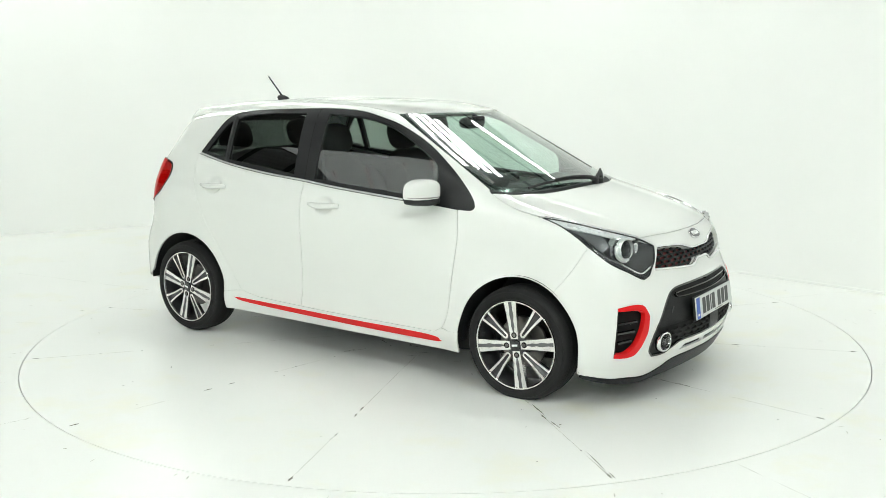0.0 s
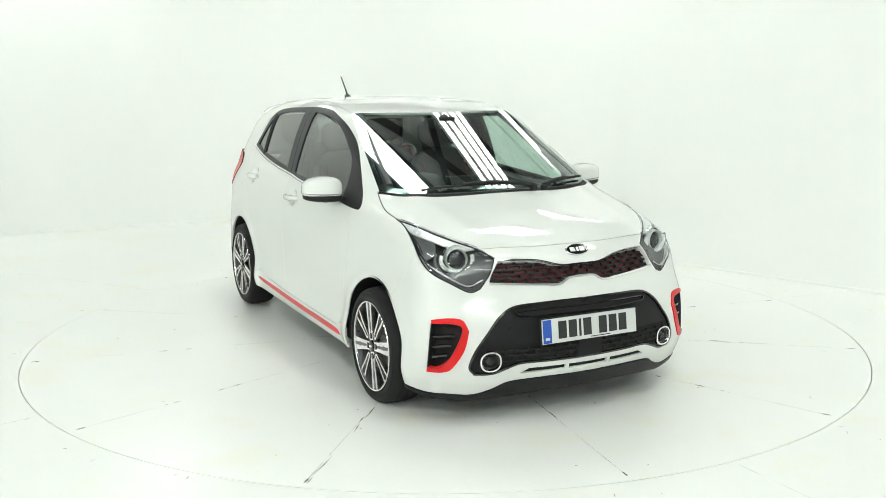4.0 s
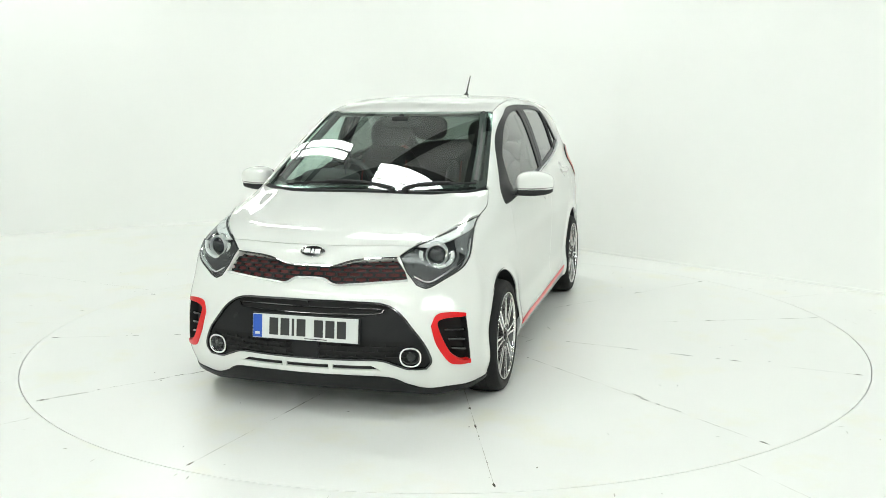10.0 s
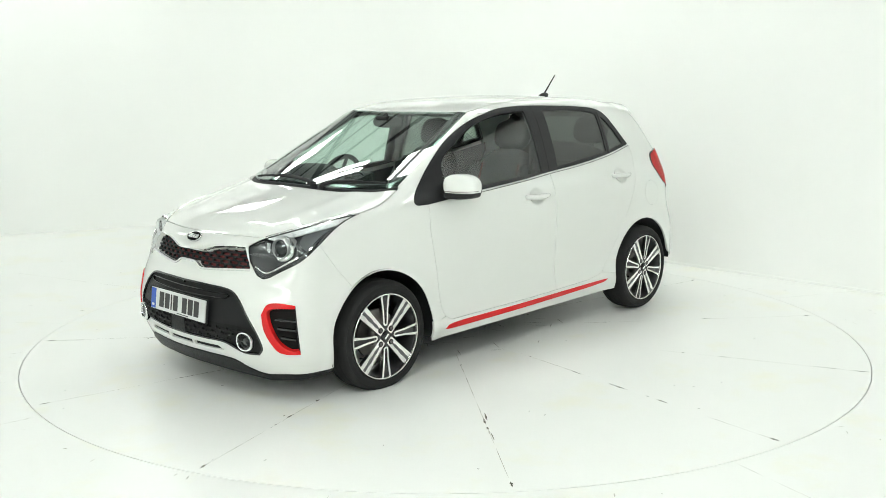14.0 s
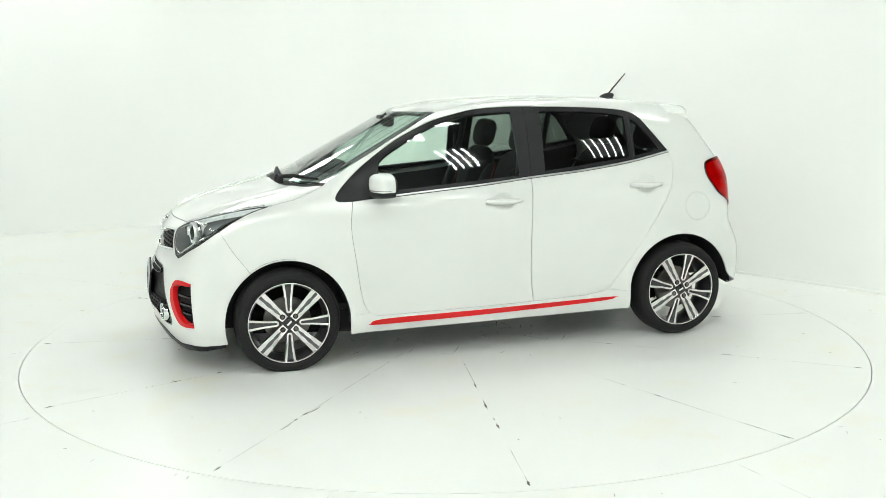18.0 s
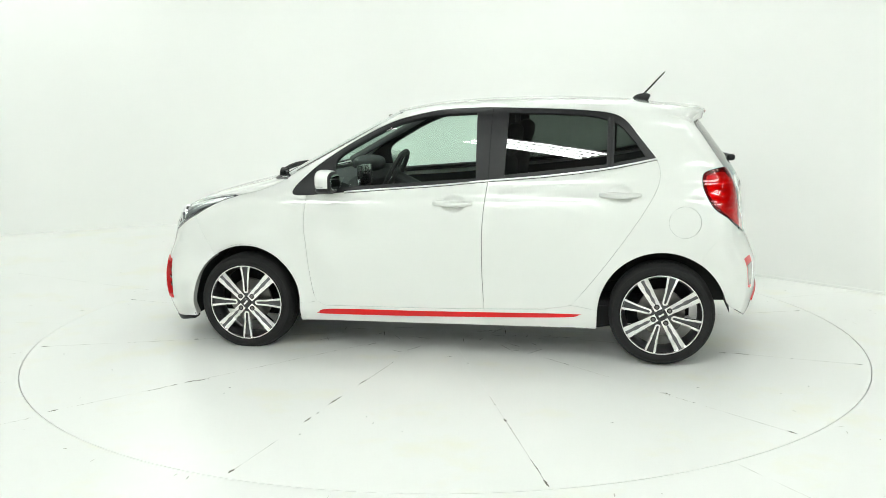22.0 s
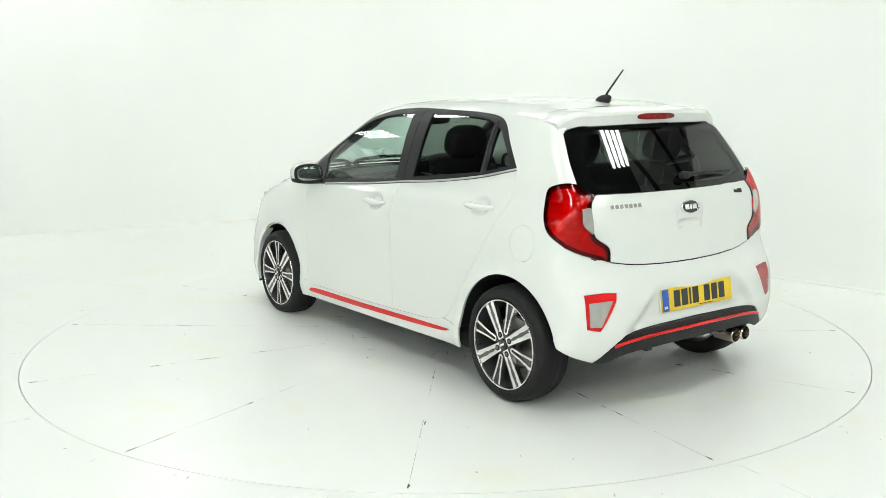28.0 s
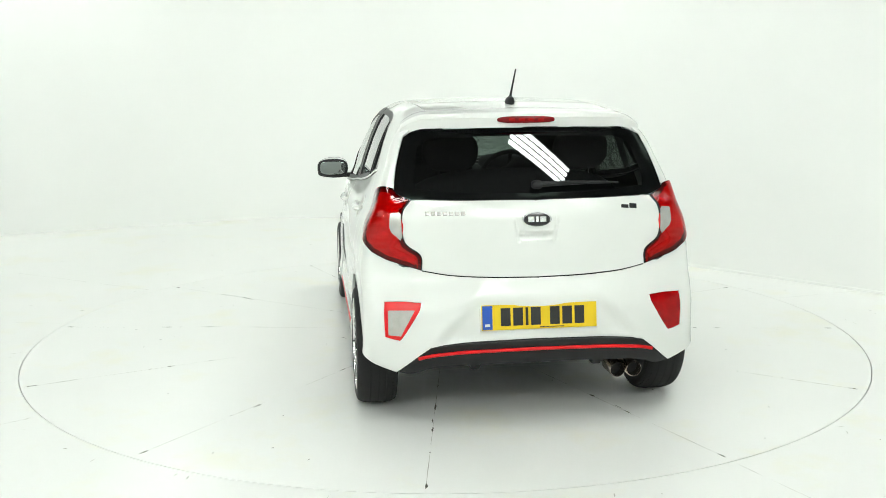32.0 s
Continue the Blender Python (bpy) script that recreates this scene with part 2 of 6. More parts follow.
def smax(a, b, k):
    h = np.clip(0.5 + 0.5 * (a - b) / k, 0, 1)
    return b + (a - b) * h + k * h * (1 - h)


def shape(p):
    """Below zero inside the car's skin, above zero outside."""
    x, y, z = p[..., 0], np.abs(p[..., 1]), p[..., 2]
    y2 = y * y
    xs = x + sweep(x) * y2
    top = (z - roof_line(xs) + crown(x) * y2) * 0.92
    share = high_share(z)
    flare = 0.0
    for ax, r in ((AXLE_F, ARCH_F), (AXLE_R, ARCH_R)):
        d = np.hypot(x - ax, z - (ARCH_ZF if ax > 0 else ARCH_ZR))
        flare = flare + 0.012 * np.exp(-((d - r - 0.02) / 0.05) ** 2) * np.clip(1.4 - z / 0.6, 0, 1)
    side = y - side_line(z) + plan_low(x) * (1 - share) + plan_high(x) * share - flare
    front = (x - nose_line(z) + 0.30 * y2 + 0.30 * y2 ** 3) * 0.9
    back = (tail_line(z) - x + 0.18 * y2 + 0.18 * y2 ** 3) * 0.9
    f = smax(top, side, edge_soft(x))
    f = smax(f, back, 0.05 + 0.04 * (z > 1.9))
    return smax(f, front, 0.07)


def strike(o, d, far=2.6):
    """Where rays from inside (o, d) leave the skin."""
    o, d = np.broadcast_arrays(np.asarray(o, float), np.asarray(d, float))
    lo, hi = np.zeros(o.shape[:-1]), np.full(o.shape[:-1], far)
    for _ in range(32):
        mid = (lo + hi) / 2
        out = shape(o + d * mid[..., None]) > 0
        lo, hi = np.where(out, lo, mid), np.where(out, mid, hi)
    return o + d * lo[..., None]


def skin_normal(p, e=0.004):
    g = np.stack([shape(p + e * np.eye(3)[k]) - shape(p - e * np.eye(3)[k]) for k in range(3)], -1)
    return g / np.maximum(np.linalg.norm(g, axis=-1, keepdims=True), 1e-9)


def snap(p, e=0.003):
    """Points near the skin, moved onto it."""
    p = np.array(p, float)
    for _ in range(3):
        g = np.stack([shape(p + e * np.eye(3)[k]) - shape(p - e * np.eye(3)[k]) for k in range(3)], -1) / (2 * e)
        p = p - g * (shape(p) / np.maximum((g * g).sum(-1), 1e-3))[:, None]
    return p


# Views of the skin: each turns points into a flat chart and back.
class Side:
    def flat(s, p):
        return p[:, [0, 2]]

    def lift(s, q):
        o = np.stack([q[:, 0], 0 * q[:, 0], q[:, 1]], -1)
        return strike(o, np.array([0, 1.0, 0]))


class End:
    def __init__(s, at, way):
        s.at, s.way, s.r = at, way, 0.85

    def flat(s, p):
        dx = (p[:, 0] - s.at) * s.way
        ang = np.arctan2(p[:, 1], np.maximum(dx, 0)) * s.r
        return np.stack([np.where(dx > 0, ang, np.sign(p[:, 1]) * (math.pi / 2 * s.r - dx)), p[:, 2]], -1)

    def lift(s, q):
        lim = math.pi / 2 * s.r
        over = np.maximum(np.abs(q[:, 0]) - lim, 0)
        a = np.clip(q[:, 0], -lim, lim) / s.r
        o = np.stack([s.at - s.way * over, 0 * a, q[:, 1]], -1)
        return strike(o, np.stack([s.way * np.cos(a), np.sin(a), 0 * a], -1))


class Top:
    def flat(s, p):
        return p[:, :2]

    def lift(s, q):
        return strike(np.stack([q[:, 0], q[:, 1], 0 * q[:, 0] + 0.55], -1), np.array([0, 0, 1.0]))


class Ring:
    """Round the body, across the car."""
    def __init__(s, z):
        s.z = z

    def flat(s, p):
        return np.stack([p[:, 0], np.arctan2(p[:, 2] - s.z, p[:, 1]) * 0.65], -1)

    def lift(s, q):
        a = q[:, 1] / 0.65
        o = np.stack([q[:, 0], 0 * a, 0 * a + s.z], -1)
        return strike(o, np.stack([0 * a, np.cos(a), np.sin(a)], -1))


SIDE, NOSE, TAIL, TOP, RING, RING_LOW = Side(), End(1.0, 1), End(-1.0, -1), Top(), Ring(0.85), Ring(0.55)


def on_side(*xz):
    return SIDE.lift(np.array(xz, float))


def on_top(*xy):
    return TOP.lift(np.array(xy, float))


def on_nose(*yz):
    q = np.array(yz, float)
    return strike(np.stack([0 * q[:, 0] + 0.6, q[:, 0], q[:, 1]], -1), np.array([1.0, 0, 0]))


def on_tail(*yz):
    q = np.array(yz, float)
    return strike(np.stack([0 * q[:, 0] - 0.6, q[:, 0], q[:, 1]], -1), np.array([-1.0, 0, 0]))


def curve(pts, n=8, soft=True):
    """A smooth run through points (Catmull-Rom)."""
    p = np.asarray(pts, float)
    if not soft or len(p) < 3:
        return np.concatenate([p[:-1][:, None] + (p[1:] - p[:-1])[:, None] * np.linspace(0, 1, n, endpoint=False)[None, :, None]]).reshape(-1, p.shape[1]).tolist() + [p[-1].tolist()]
    e = np.vstack([2 * p[0] - p[1], p, 2 * p[-1] - p[-2]])
    out = []
    for i in range(1, len(e) - 2):
        for t in np.linspace(0, 1, n, endpoint=False):
            out.append(0.5 * (2 * e[i] + (e[i + 1] - e[i - 1]) * t + (2 * e[i - 1] - 5 * e[i] + 4 * e[i + 1] - e[i + 2]) * t * t + (3 * e[i] - e[i - 1] - 3 * e[i + 1] + e[i + 2]) * t ** 3))
    return [list(q) for q in out] + [p[-1].tolist()]


def join(*runs):
    """One closed outline out of several runs end to end."""
    out = []
    for r in runs:
        for q in r:
            if not out or np.linalg.norm(np.array(q) - np.array(out[-1])) > 1e-4:
                out.append(list(q))
    if np.linalg.norm(np.array(out[0]) - np.array(out[-1])) < 1e-4:
        out.pop()
    return np.array(out)


def both(half):
    """A half outline from the middle to the middle on the left, with its mirror on the right."""
    h = np.asarray(half, float)
    return np.vstack([h, (h * [1, -1, 1])[::-1]])


def area(q):
    x, y = q[:, 0], q[:, 1]
    return 0.5 * np.sum(x * np.roll(y, -1) - y * np.roll(x, -1))


def even(q, step):
    """The outline with points no further apart than step."""
    out = []
    for a, b in zip(q, np.roll(q, -1, 0)):
        n = max(1, int(np.ceil(np.linalg.norm(b - a) / step)))
        out += [a + (b - a) * k / n for k in range(n)]
    out = np.array(out)
    keep = [0]
    for i in range(1, len(out)):
        if np.linalg.norm(out[i] - out[keep[-1]]) > step * 0.12:
            keep.append(i)
    return out[keep]


def shrunk(q, d):
    """The outline moved inward by d."""
    if area(q) < 0:
        q = q[::-1]
    a, b = q - np.roll(q, 1, 0), np.roll(q, -1, 0) - q
    na = np.stack([-a[:, 1], a[:, 0]], -1) / np.maximum(np.linalg.norm(a, axis=1, keepdims=True), 1e-9)
    nb = np.stack([-b[:, 1], b[:, 0]], -1) / np.maximum(np.linalg.norm(b, axis=1, keepdims=True), 1e-9)
    m = na + nb
    m /= np.maximum(np.linalg.norm(m, axis=1, keepdims=True), 1e-6)
    return q + m * d / np.maximum((m * na).sum(1, keepdims=True), 0.5)


def inside(pts, poly):
    x, y = pts[:, 0], pts[:, 1]
    res = np.zeros(len(pts), bool)
    for (x0, y0), (x1, y1) in zip(poly, np.roll(poly, -1, 0)):
        if y0 == y1:
            continue
        hit = ((y0 > y) != (y1 > y)) & (x < (x1 - x0) * (y - y0) / (y1 - y0) + x0)
        res ^= hit
    return res


def chart_mesh(loops, chart, cell, gap=0.0, dense=()):
    """Triangles over an outline with holes, in the chart; gives flat points, triangles and loop indices."""
    flat = []
    for i, l in enumerate(loops):
        q = even(chart.flat(snap(l)), cell * 0.6)
        if gap:
            q = shrunk(q, gap if i == 0 else -gap)
        elif area(q) < 0:
            q = q[::-1]
        flat.append(q)
    lo, hi = flat[0].min(0), flat[0].max(0)
    gx, gy = np.meshgrid(np.arange(lo[0], hi[0], cell), np.arange(lo[1], hi[1], cell * 0.87))
    gx = gx + (np.arange(gx.shape[0]) % 2)[:, None] * cell / 2
    grid = np.stack([gx.ravel(), gy.ravel()], -1)
    for spot, rad, fine in dense:
        c = chart.flat(snap(np.array([spot])))[0]
        fx, fy = np.meshgrid(np.arange(-rad, rad, fine), np.arange(-rad, rad, fine))
        disc = np.stack([fx.ravel(), fy.ravel()], -1)
        disc = disc[np.linalg.norm(disc, axis=1) < rad] + c
        grid = np.vstack([grid[np.linalg.norm(grid - c, axis=1) > rad + fine], disc])
    keep = inside(grid, flat[0])
    for q in flat[1:]:
        keep &= ~inside(grid, q)
    grid = grid[keep]
    rim = np.vstack(flat)
    near = np.ones(len(grid), bool)
    for s in range(0, len(grid), 2000):
        d = np.linalg.norm(grid[s:s + 2000, None] - rim[None], axis=2).min(1)
        near[s:s + 2000] = d > cell * 0.45
    grid = grid[near]
    verts = np.vstack([rim, grid])
    edges, at = [], 0
    for q in flat:
        n = len(q)
        edges += [(at + k, at + (k + 1) % n) for k in range(n)]
        at += n
    vs, _, fs, ov, _, _ = geometry.delaunay_2d_cdt([Vector(v) for v in verts], edges, [], 0, 1e-7)
    vs = np.array([tuple(v) for v in vs])
    tri = np.array([f for f in fs if len(f) == 3])
    c = vs[tri].mean(1)
    ok = inside(c, flat[0])
    for q in flat[1:]:
        ok &= ~inside(c, q)
    tri = tri[ok]
    a, b, d = vs[tri[:, 0]], vs[tri[:, 1]], vs[tri[:, 2]]
    cr = (b[:, 0] - a[:, 0]) * (d[:, 1] - a[:, 1]) - (b[:, 1] - a[:, 1]) * (d[:, 0] - a[:, 0])
    tri[cr < 0] = tri[cr < 0][:, ::-1]
    return vs, tri[np.abs(cr) > 1e-10]


def panel(name, loops, chart, material, parent, label="", cell=0.03, gap=0.0018, off=0.0, lip=0.014, mirror=False, relief=None, m=None, dense=(), field=None):
    """A pressed panel that lies on the skin (or off it by off), with folded edges. mirror: the right side's twin."""
    vs, tri = chart_mesh(loops, chart, cell, gap, dense)
    p = chart.lift(vs)
    n = skin_normal(p)
    if field:
        n = field(p)
    depth = off + (relief(p) if relief else 0.0)
    q = p + n * (depth[:, None] if relief else depth)
    # faces look outwards
    fn = np.cross(q[tri[:, 1]] - q[tri[:, 0]], q[tri[:, 2]] - q[tri[:, 0]])
    if (fn * n[tri[:, 0]]).sum() < 0:
        tri = tri[:, ::-1]
    if relief:
        # shade the pressed shape: turn the skin's normals as the relief turns the faces
        def vertex_normals(v):
            f = np.cross(v[tri[:, 1]] - v[tri[:, 0]], v[tri[:, 2]] - v[tri[:, 0]])
            g = np.zeros_like(v)
            for k in range(3):
                np.add.at(g, tri[:, k], f)
            return g / np.maximum(np.linalg.norm(g, axis=1, keepdims=True), 1e-12)
        n = n + vertex_normals(q) - vertex_normals(p)
        n = n / np.maximum(np.linalg.norm(n, axis=1, keepdims=True), 1e-9)
    count = {}
    for t in tri:
        for a, b in ((t[0], t[1]), (t[1], t[2]), (t[2], t[0])):
            count[(a, b)] = 1
    rim = [(a, b) for a, b in count if (b, a) not in count]
    verts, norms, faces = list(q), list(n), [list(t) for t in tri]
    if lip:
        first = {}
        base = len(verts)
        dirs = {}
        for a, b in rim:
            w = np.cross(q[b] - q[a], n[a])
            w /= max(np.linalg.norm(w), 1e-9)
            for k in (a, b):
                dirs[k] = dirs.get(k, 0) + w
        for k, w in dirs.items():
            w = w / max(np.linalg.norm(w), 1e-9)
            first[k] = len(verts)
            r = 0.0012
            verts += [q[k] + w * r * 0.7 - n[k] * r * 0.5, q[k] + w * r - n[k] * r * 1.6, q[k] + w * r - n[k] * lip]
            norms += [(n[k] + w) / 1.414, w, w]
        for a, b in rim:
            i, j = first[a], first[b]
            faces.append([a, i, j, b])
            for s in range(2):
                faces.append([i + s, i + s + 1, j + s + 1, j + s])
    verts, norms = np.array(verts), np.array(norms)
    if mirror:
        verts, norms = verts * [1, -1, 1], norms * [1, -1, 1]
        faces = [f[::-1] for f in faces]
    return mesh_ob(name, verts, faces, material, parent, label, normals=norms, m=m)


def smooth_field(points, axis, deg):
    """Even curvature for a pane: slopes of the skin over an area, as one smooth sheet."""
    p = np.asarray(points)
    n = skin_normal(p)
    ok = np.isfinite(n).all(1) & (np.abs(n[:, axis]) > 0.4)
    p, n = p[ok], n[ok]
    rest = [k for k in range(3) if k != axis]
    mid = p[:, rest].mean(0)

    def terms(q):
        a, b = (q[:, rest] - mid).T
        if axis == 1:
            a, b = q[:, 0] - mid[0], q[:, 2] - mid[1]
        return np.stack([a ** i * b ** j for i in range(deg + 1) for j in range(deg + 1 - i)], -1)
    co = np.linalg.lstsq(terms(p), n[:, rest] / n[:, [axis]], rcond=None)[0]
    face = np.sign(n[:, axis].mean())

    def field(q):
        out = np.ones_like(q)
        out[:, rest] = terms(q) @ co
        out = out / np.linalg.norm(out, axis=1, keepdims=True)
        return out * face
    return field


def pair(name, loops, chart, material, parents, label="", **kw):
    """The same panel on the left and on the right."""
    return [panel(name, loops, chart, material, parents[0], label, **kw), panel(name, loops, chart, material, parents[1], label, mirror=True, **kw)]


def strip(name, run, width, chart_off, material, parent, label="", mirror=False, thick=0.006, width_end=None):
    """A moulding of given width that follows a run of points on the skin."""
    p = snap(run)
    n = skin_normal(p)
    t = np.gradient(p, axis=0)
    t /= np.maximum(np.linalg.norm(t, axis=1, keepdims=True), 1e-9)
    s = np.cross(n, t)
    verts, faces = [], []
    prof = [(-0.5, -0.6), (-0.5, 0.5), (-0.32, 1.0), (0.32, 1.0), (0.5, 0.5), (0.5, -0.6)]
    for i in range(len(p)):
        k = i / max(len(p) - 1, 1)
        w = width * (1 if width_end is None else (1 - k) + k * width_end / width)
        for a, h in prof:
            verts.append(p[i] + s[i] * a * w + n[i] * (chart_off + h * thick))
    c = len(prof)
    for i in range(len(p) - 1):
        for k in range(c):
            faces.append([i * c + k, i * c + (k + 1) % c, (i + 1) * c + (k + 1) % c, (i + 1) * c + k])
    faces += [list(range(c)), [(len(p) - 1) * c + k for k in range(c)][::-1]]
    verts = np.array(verts)
    if mirror:
        verts = verts * [1, -1, 1]
    ob = mesh_ob(name, verts, faces, material, parent, label)
    ob.data.polygons.foreach_set("use_smooth", [True] * len(ob.data.polygons))
    ob.data.set_sharp_from_angle(angle=radians(50))
    return ob


# ---- outlines on the car ----
S, T, N, R = on_side, on_top, on_nose, on_tail


def arc(ax, r, a0, a1, n=22):
    a = np.radians(np.linspace(a0, a1, n))
    return S(*zip(ax + r * np.cos(a), (ARCH_ZF if ax > 0 else ARCH_ZR) + r * np.sin(a)))


door_front = curve(S((0.825, 0.908), (0.84, 0.76), (0.822, 0.59), (0.80, 0.42), (0.772, 0.315), (0.72, 0.272)))
door_split = curve(S((-0.235, 1.003), (-0.212, 0.76), (-0.21, 0.49), (-0.222, 0.286)))
door_rear = curve(S((-0.57, 0.298), (-0.70, 0.322), (-0.77, 0.39), (-0.95, 0.63), (-1.12, 0.89), (-1.175, 1.03), (-1.155, 1.128)))
belt_all = curve(S((0.918, 0.930), (0.911, 0.914), (0.888, 0.907), (0.825, 0.908), (0.65, 0.925), (0.07, 0.972), (-0.235, 1.003), (-0.57, 1.033), (-0.89, 1.075), (-1.155, 1.128)))
belt_front = curve(S((0.825, 0.908), (0.65, 0.925), (0.35, 0.948), (0.07, 0.972), (-0.235, 1.003)))
belt_rear = curve(S((-0.235, 1.003), (-0.57, 1.033), (-0.89, 1.075), (-1.155, 1.128)))
dlo_top = curve(S((-1.06, 1.245), (-0.985, 1.335), (-0.90, 1.375), (-0.75, 1.392), (-0.50, 1.402), (-0.20, 1.408), (0.05, 1.396), (0.23, 1.360), (0.40, 1.303), (0.56, 1.222), (0.73, 1.112), (0.85, 1.012), (0.902, 0.958), (0.918, 0.930)))
dlo_back = curve(S((-1.155, 1.128), (-1.06, 1.245)))
screen_corner = T((0.955, 0.632))[0]
screen_base = curve(T((1.140, 0.0), (1.128, 0.22), (1.078, 0.44), (1.02, 0.565), (0.955, 0.632)))
screen_side = curve(T((0.955, 0.632), (0.80, 0.605), (0.55, 0.562), (0.285, 0.512)))
screen_top = curve(T((0.285, 0.512), (0.350, 0.36), (0.405, 0.14), (0.415, 0.0)))
hood_rear = curve(T((1.178, 0.0), (1.166, 0.25), (1.125, 0.43), (1.055, 0.565), (0.975, 0.645)))
hood_front = curve(T((1.762, 0.0), (1.748, 0.20), (1.692, 0.455)))
lamp_top = curve(T((1.692, 0.455), (1.61, 0.522), (1.52, 0.578), (1.40, 0.625), (1.25, 0.668)))
lamp_low = curve(np.vstack([T((1.25, 0.668)), S((1.37, 0.862), (1.474, 0.812), (1.54, 0.772), (1.64, 0.706)), N((0.607, 0.652), (0.540, 0.617), (0.492, 0.630))]))
lamp_nose = curve(np.vstack([N((0.492, 0.630), (0.445, 0.690), (0.405, 0.762)), T((1.692, 0.455))]), soft=False)
roof_edge = curve(T((0.285, 0.512), (-0.20, 0.492), (-0.65, 0.470), (-1.20, 0.440)))
seam_front = curve(S((1.54, 0.772), (1.47, 0.655), (1.39, 0.548)))
k_seam = min(range(len(lamp_low)), key=lambda i: np.linalg.norm(np.array(lamp_low[i]) - S((1.54, 0.772))[0]))

glass_loops = {
    "front": curve(S((0.655, 0.953), (0.655, 1.112), (0.50, 1.218), (0.36, 1.290), (0.22, 1.337), (0.05, 1.366), (-0.155, 1.377)), 4) + curve(S((-0.155, 1.377), (-0.165, 1.016), (0.655, 0.953)), 6, soft=False),
    "rear": curve(S((-0.325, 1.035), (-0.335, 1.378)), soft=False) + curve(S((-0.335, 1.378), (-0.60, 1.374), (-0.80, 1.360), (-0.885, 1.339)), 4) + curve(S((-0.885, 1.335), (-0.885, 1.098), (-0.325, 1.035)), 6, soft=False),
    "quarter": curve(S((-0.925, 1.105), (-0.925, 1.325), (-0.965, 1.300), (-1.04, 1.215), (-1.095, 1.140), (-0.925, 1.105)), 4, soft=False)}
glass_loops = {k: join(v) for k, v in glass_loops.items()}

tail_glass = both(join(curve(R((0.0, 1.335), (0.30, 1.333), (0.48, 1.324), (0.560, 1.298))), curve(R((0.560, 1.298), (0.599, 1.18), (0.618, 1.075), (0.600, 1.052), (0.548, 1.033))), curve(R((0.548, 1.033), (0.30, 1.030), (0.0, 1.028)))))
lamp_in = curve(R((0.548, 1.030), (0.588, 0.972), (0.584, 0.850), (0.515, 0.790), (0.510, 0.722)))
gate_low = both(join(curve(R((0.0, 1.026), (0.30, 1.028), (0.548, 1.030))), lamp_in, curve(R((0.510, 0.722), (0.38, 0.702), (0.20, 0.692), (0.0, 0.689)))))
tail_low = curve(np.vstack([R((0.510, 0.722), (0.649, 0.764)), S((-1.55, 0.80))]))
tail_out = curve(np.vstack([S((-1.55, 0.80), (-1.465, 0.865), (-1.42, 0.93), (-1.398, 0.99), (-1.400, 1.050), (-1.445, 1.074)), R((0.620, 1.075))]))
tail_lamp = join(lamp_in, tail_low, tail_out, curve(R((0.620, 1.075), (0.600, 1.052), (0.548, 1.030)), 4))
seam_rear = curve(S((-1.55, 0.80), (-1.519, 0.75), (-1.425, 0.63), (-1.40, 0.567)))

SIDE_PANES = smooth_field(S(*[(x, z) for x in np.linspace(-0.85, 0.55, 15) for z in np.linspace(1.02, 1.33, 9) if z < 1.36 - max(0, x + 0.05) * 0.62]), 1, 2)
SCREEN_PANE = smooth_field(T(*[(x, y) for x in np.linspace(0.42, 1.09, 12) for y in np.linspace(-0.51, 0.51, 13)]), 2, 1)
TAIL_PANE = smooth_field(R(*[(y, z) for y in np.linspace(-0.5, 0.5, 11) for z in np.linspace(1.06, 1.31, 9)]), 0, 1)

# ---- the car and its panels ----
car = tagged(new("hatchback_car"), "white five-door hatchback with red sill stripes on the turntable", "car")
BODY = mesh_ob("underbody", *(lambda b: b)((np.array([(x, y, z + (0.063 if x < -1 and z < 0.2 else 0.0)) for z in (0.172, 0.30) for x, y in ((1.45, -0.55), (1.45, 0.55), (0.80, 0.70), (-0.80, 0.70), (-1.36, 0.55), (-1.36, -0.55), (-0.80, -0.70), (0.80, -0.70))]),
               [list(range(8)), list(range(8, 16))] + [[k, (k + 1) % 8, 8 + (k + 1) % 8, 8 + k] for k in range(8)])), CAVITY, car, "black underbody tray")


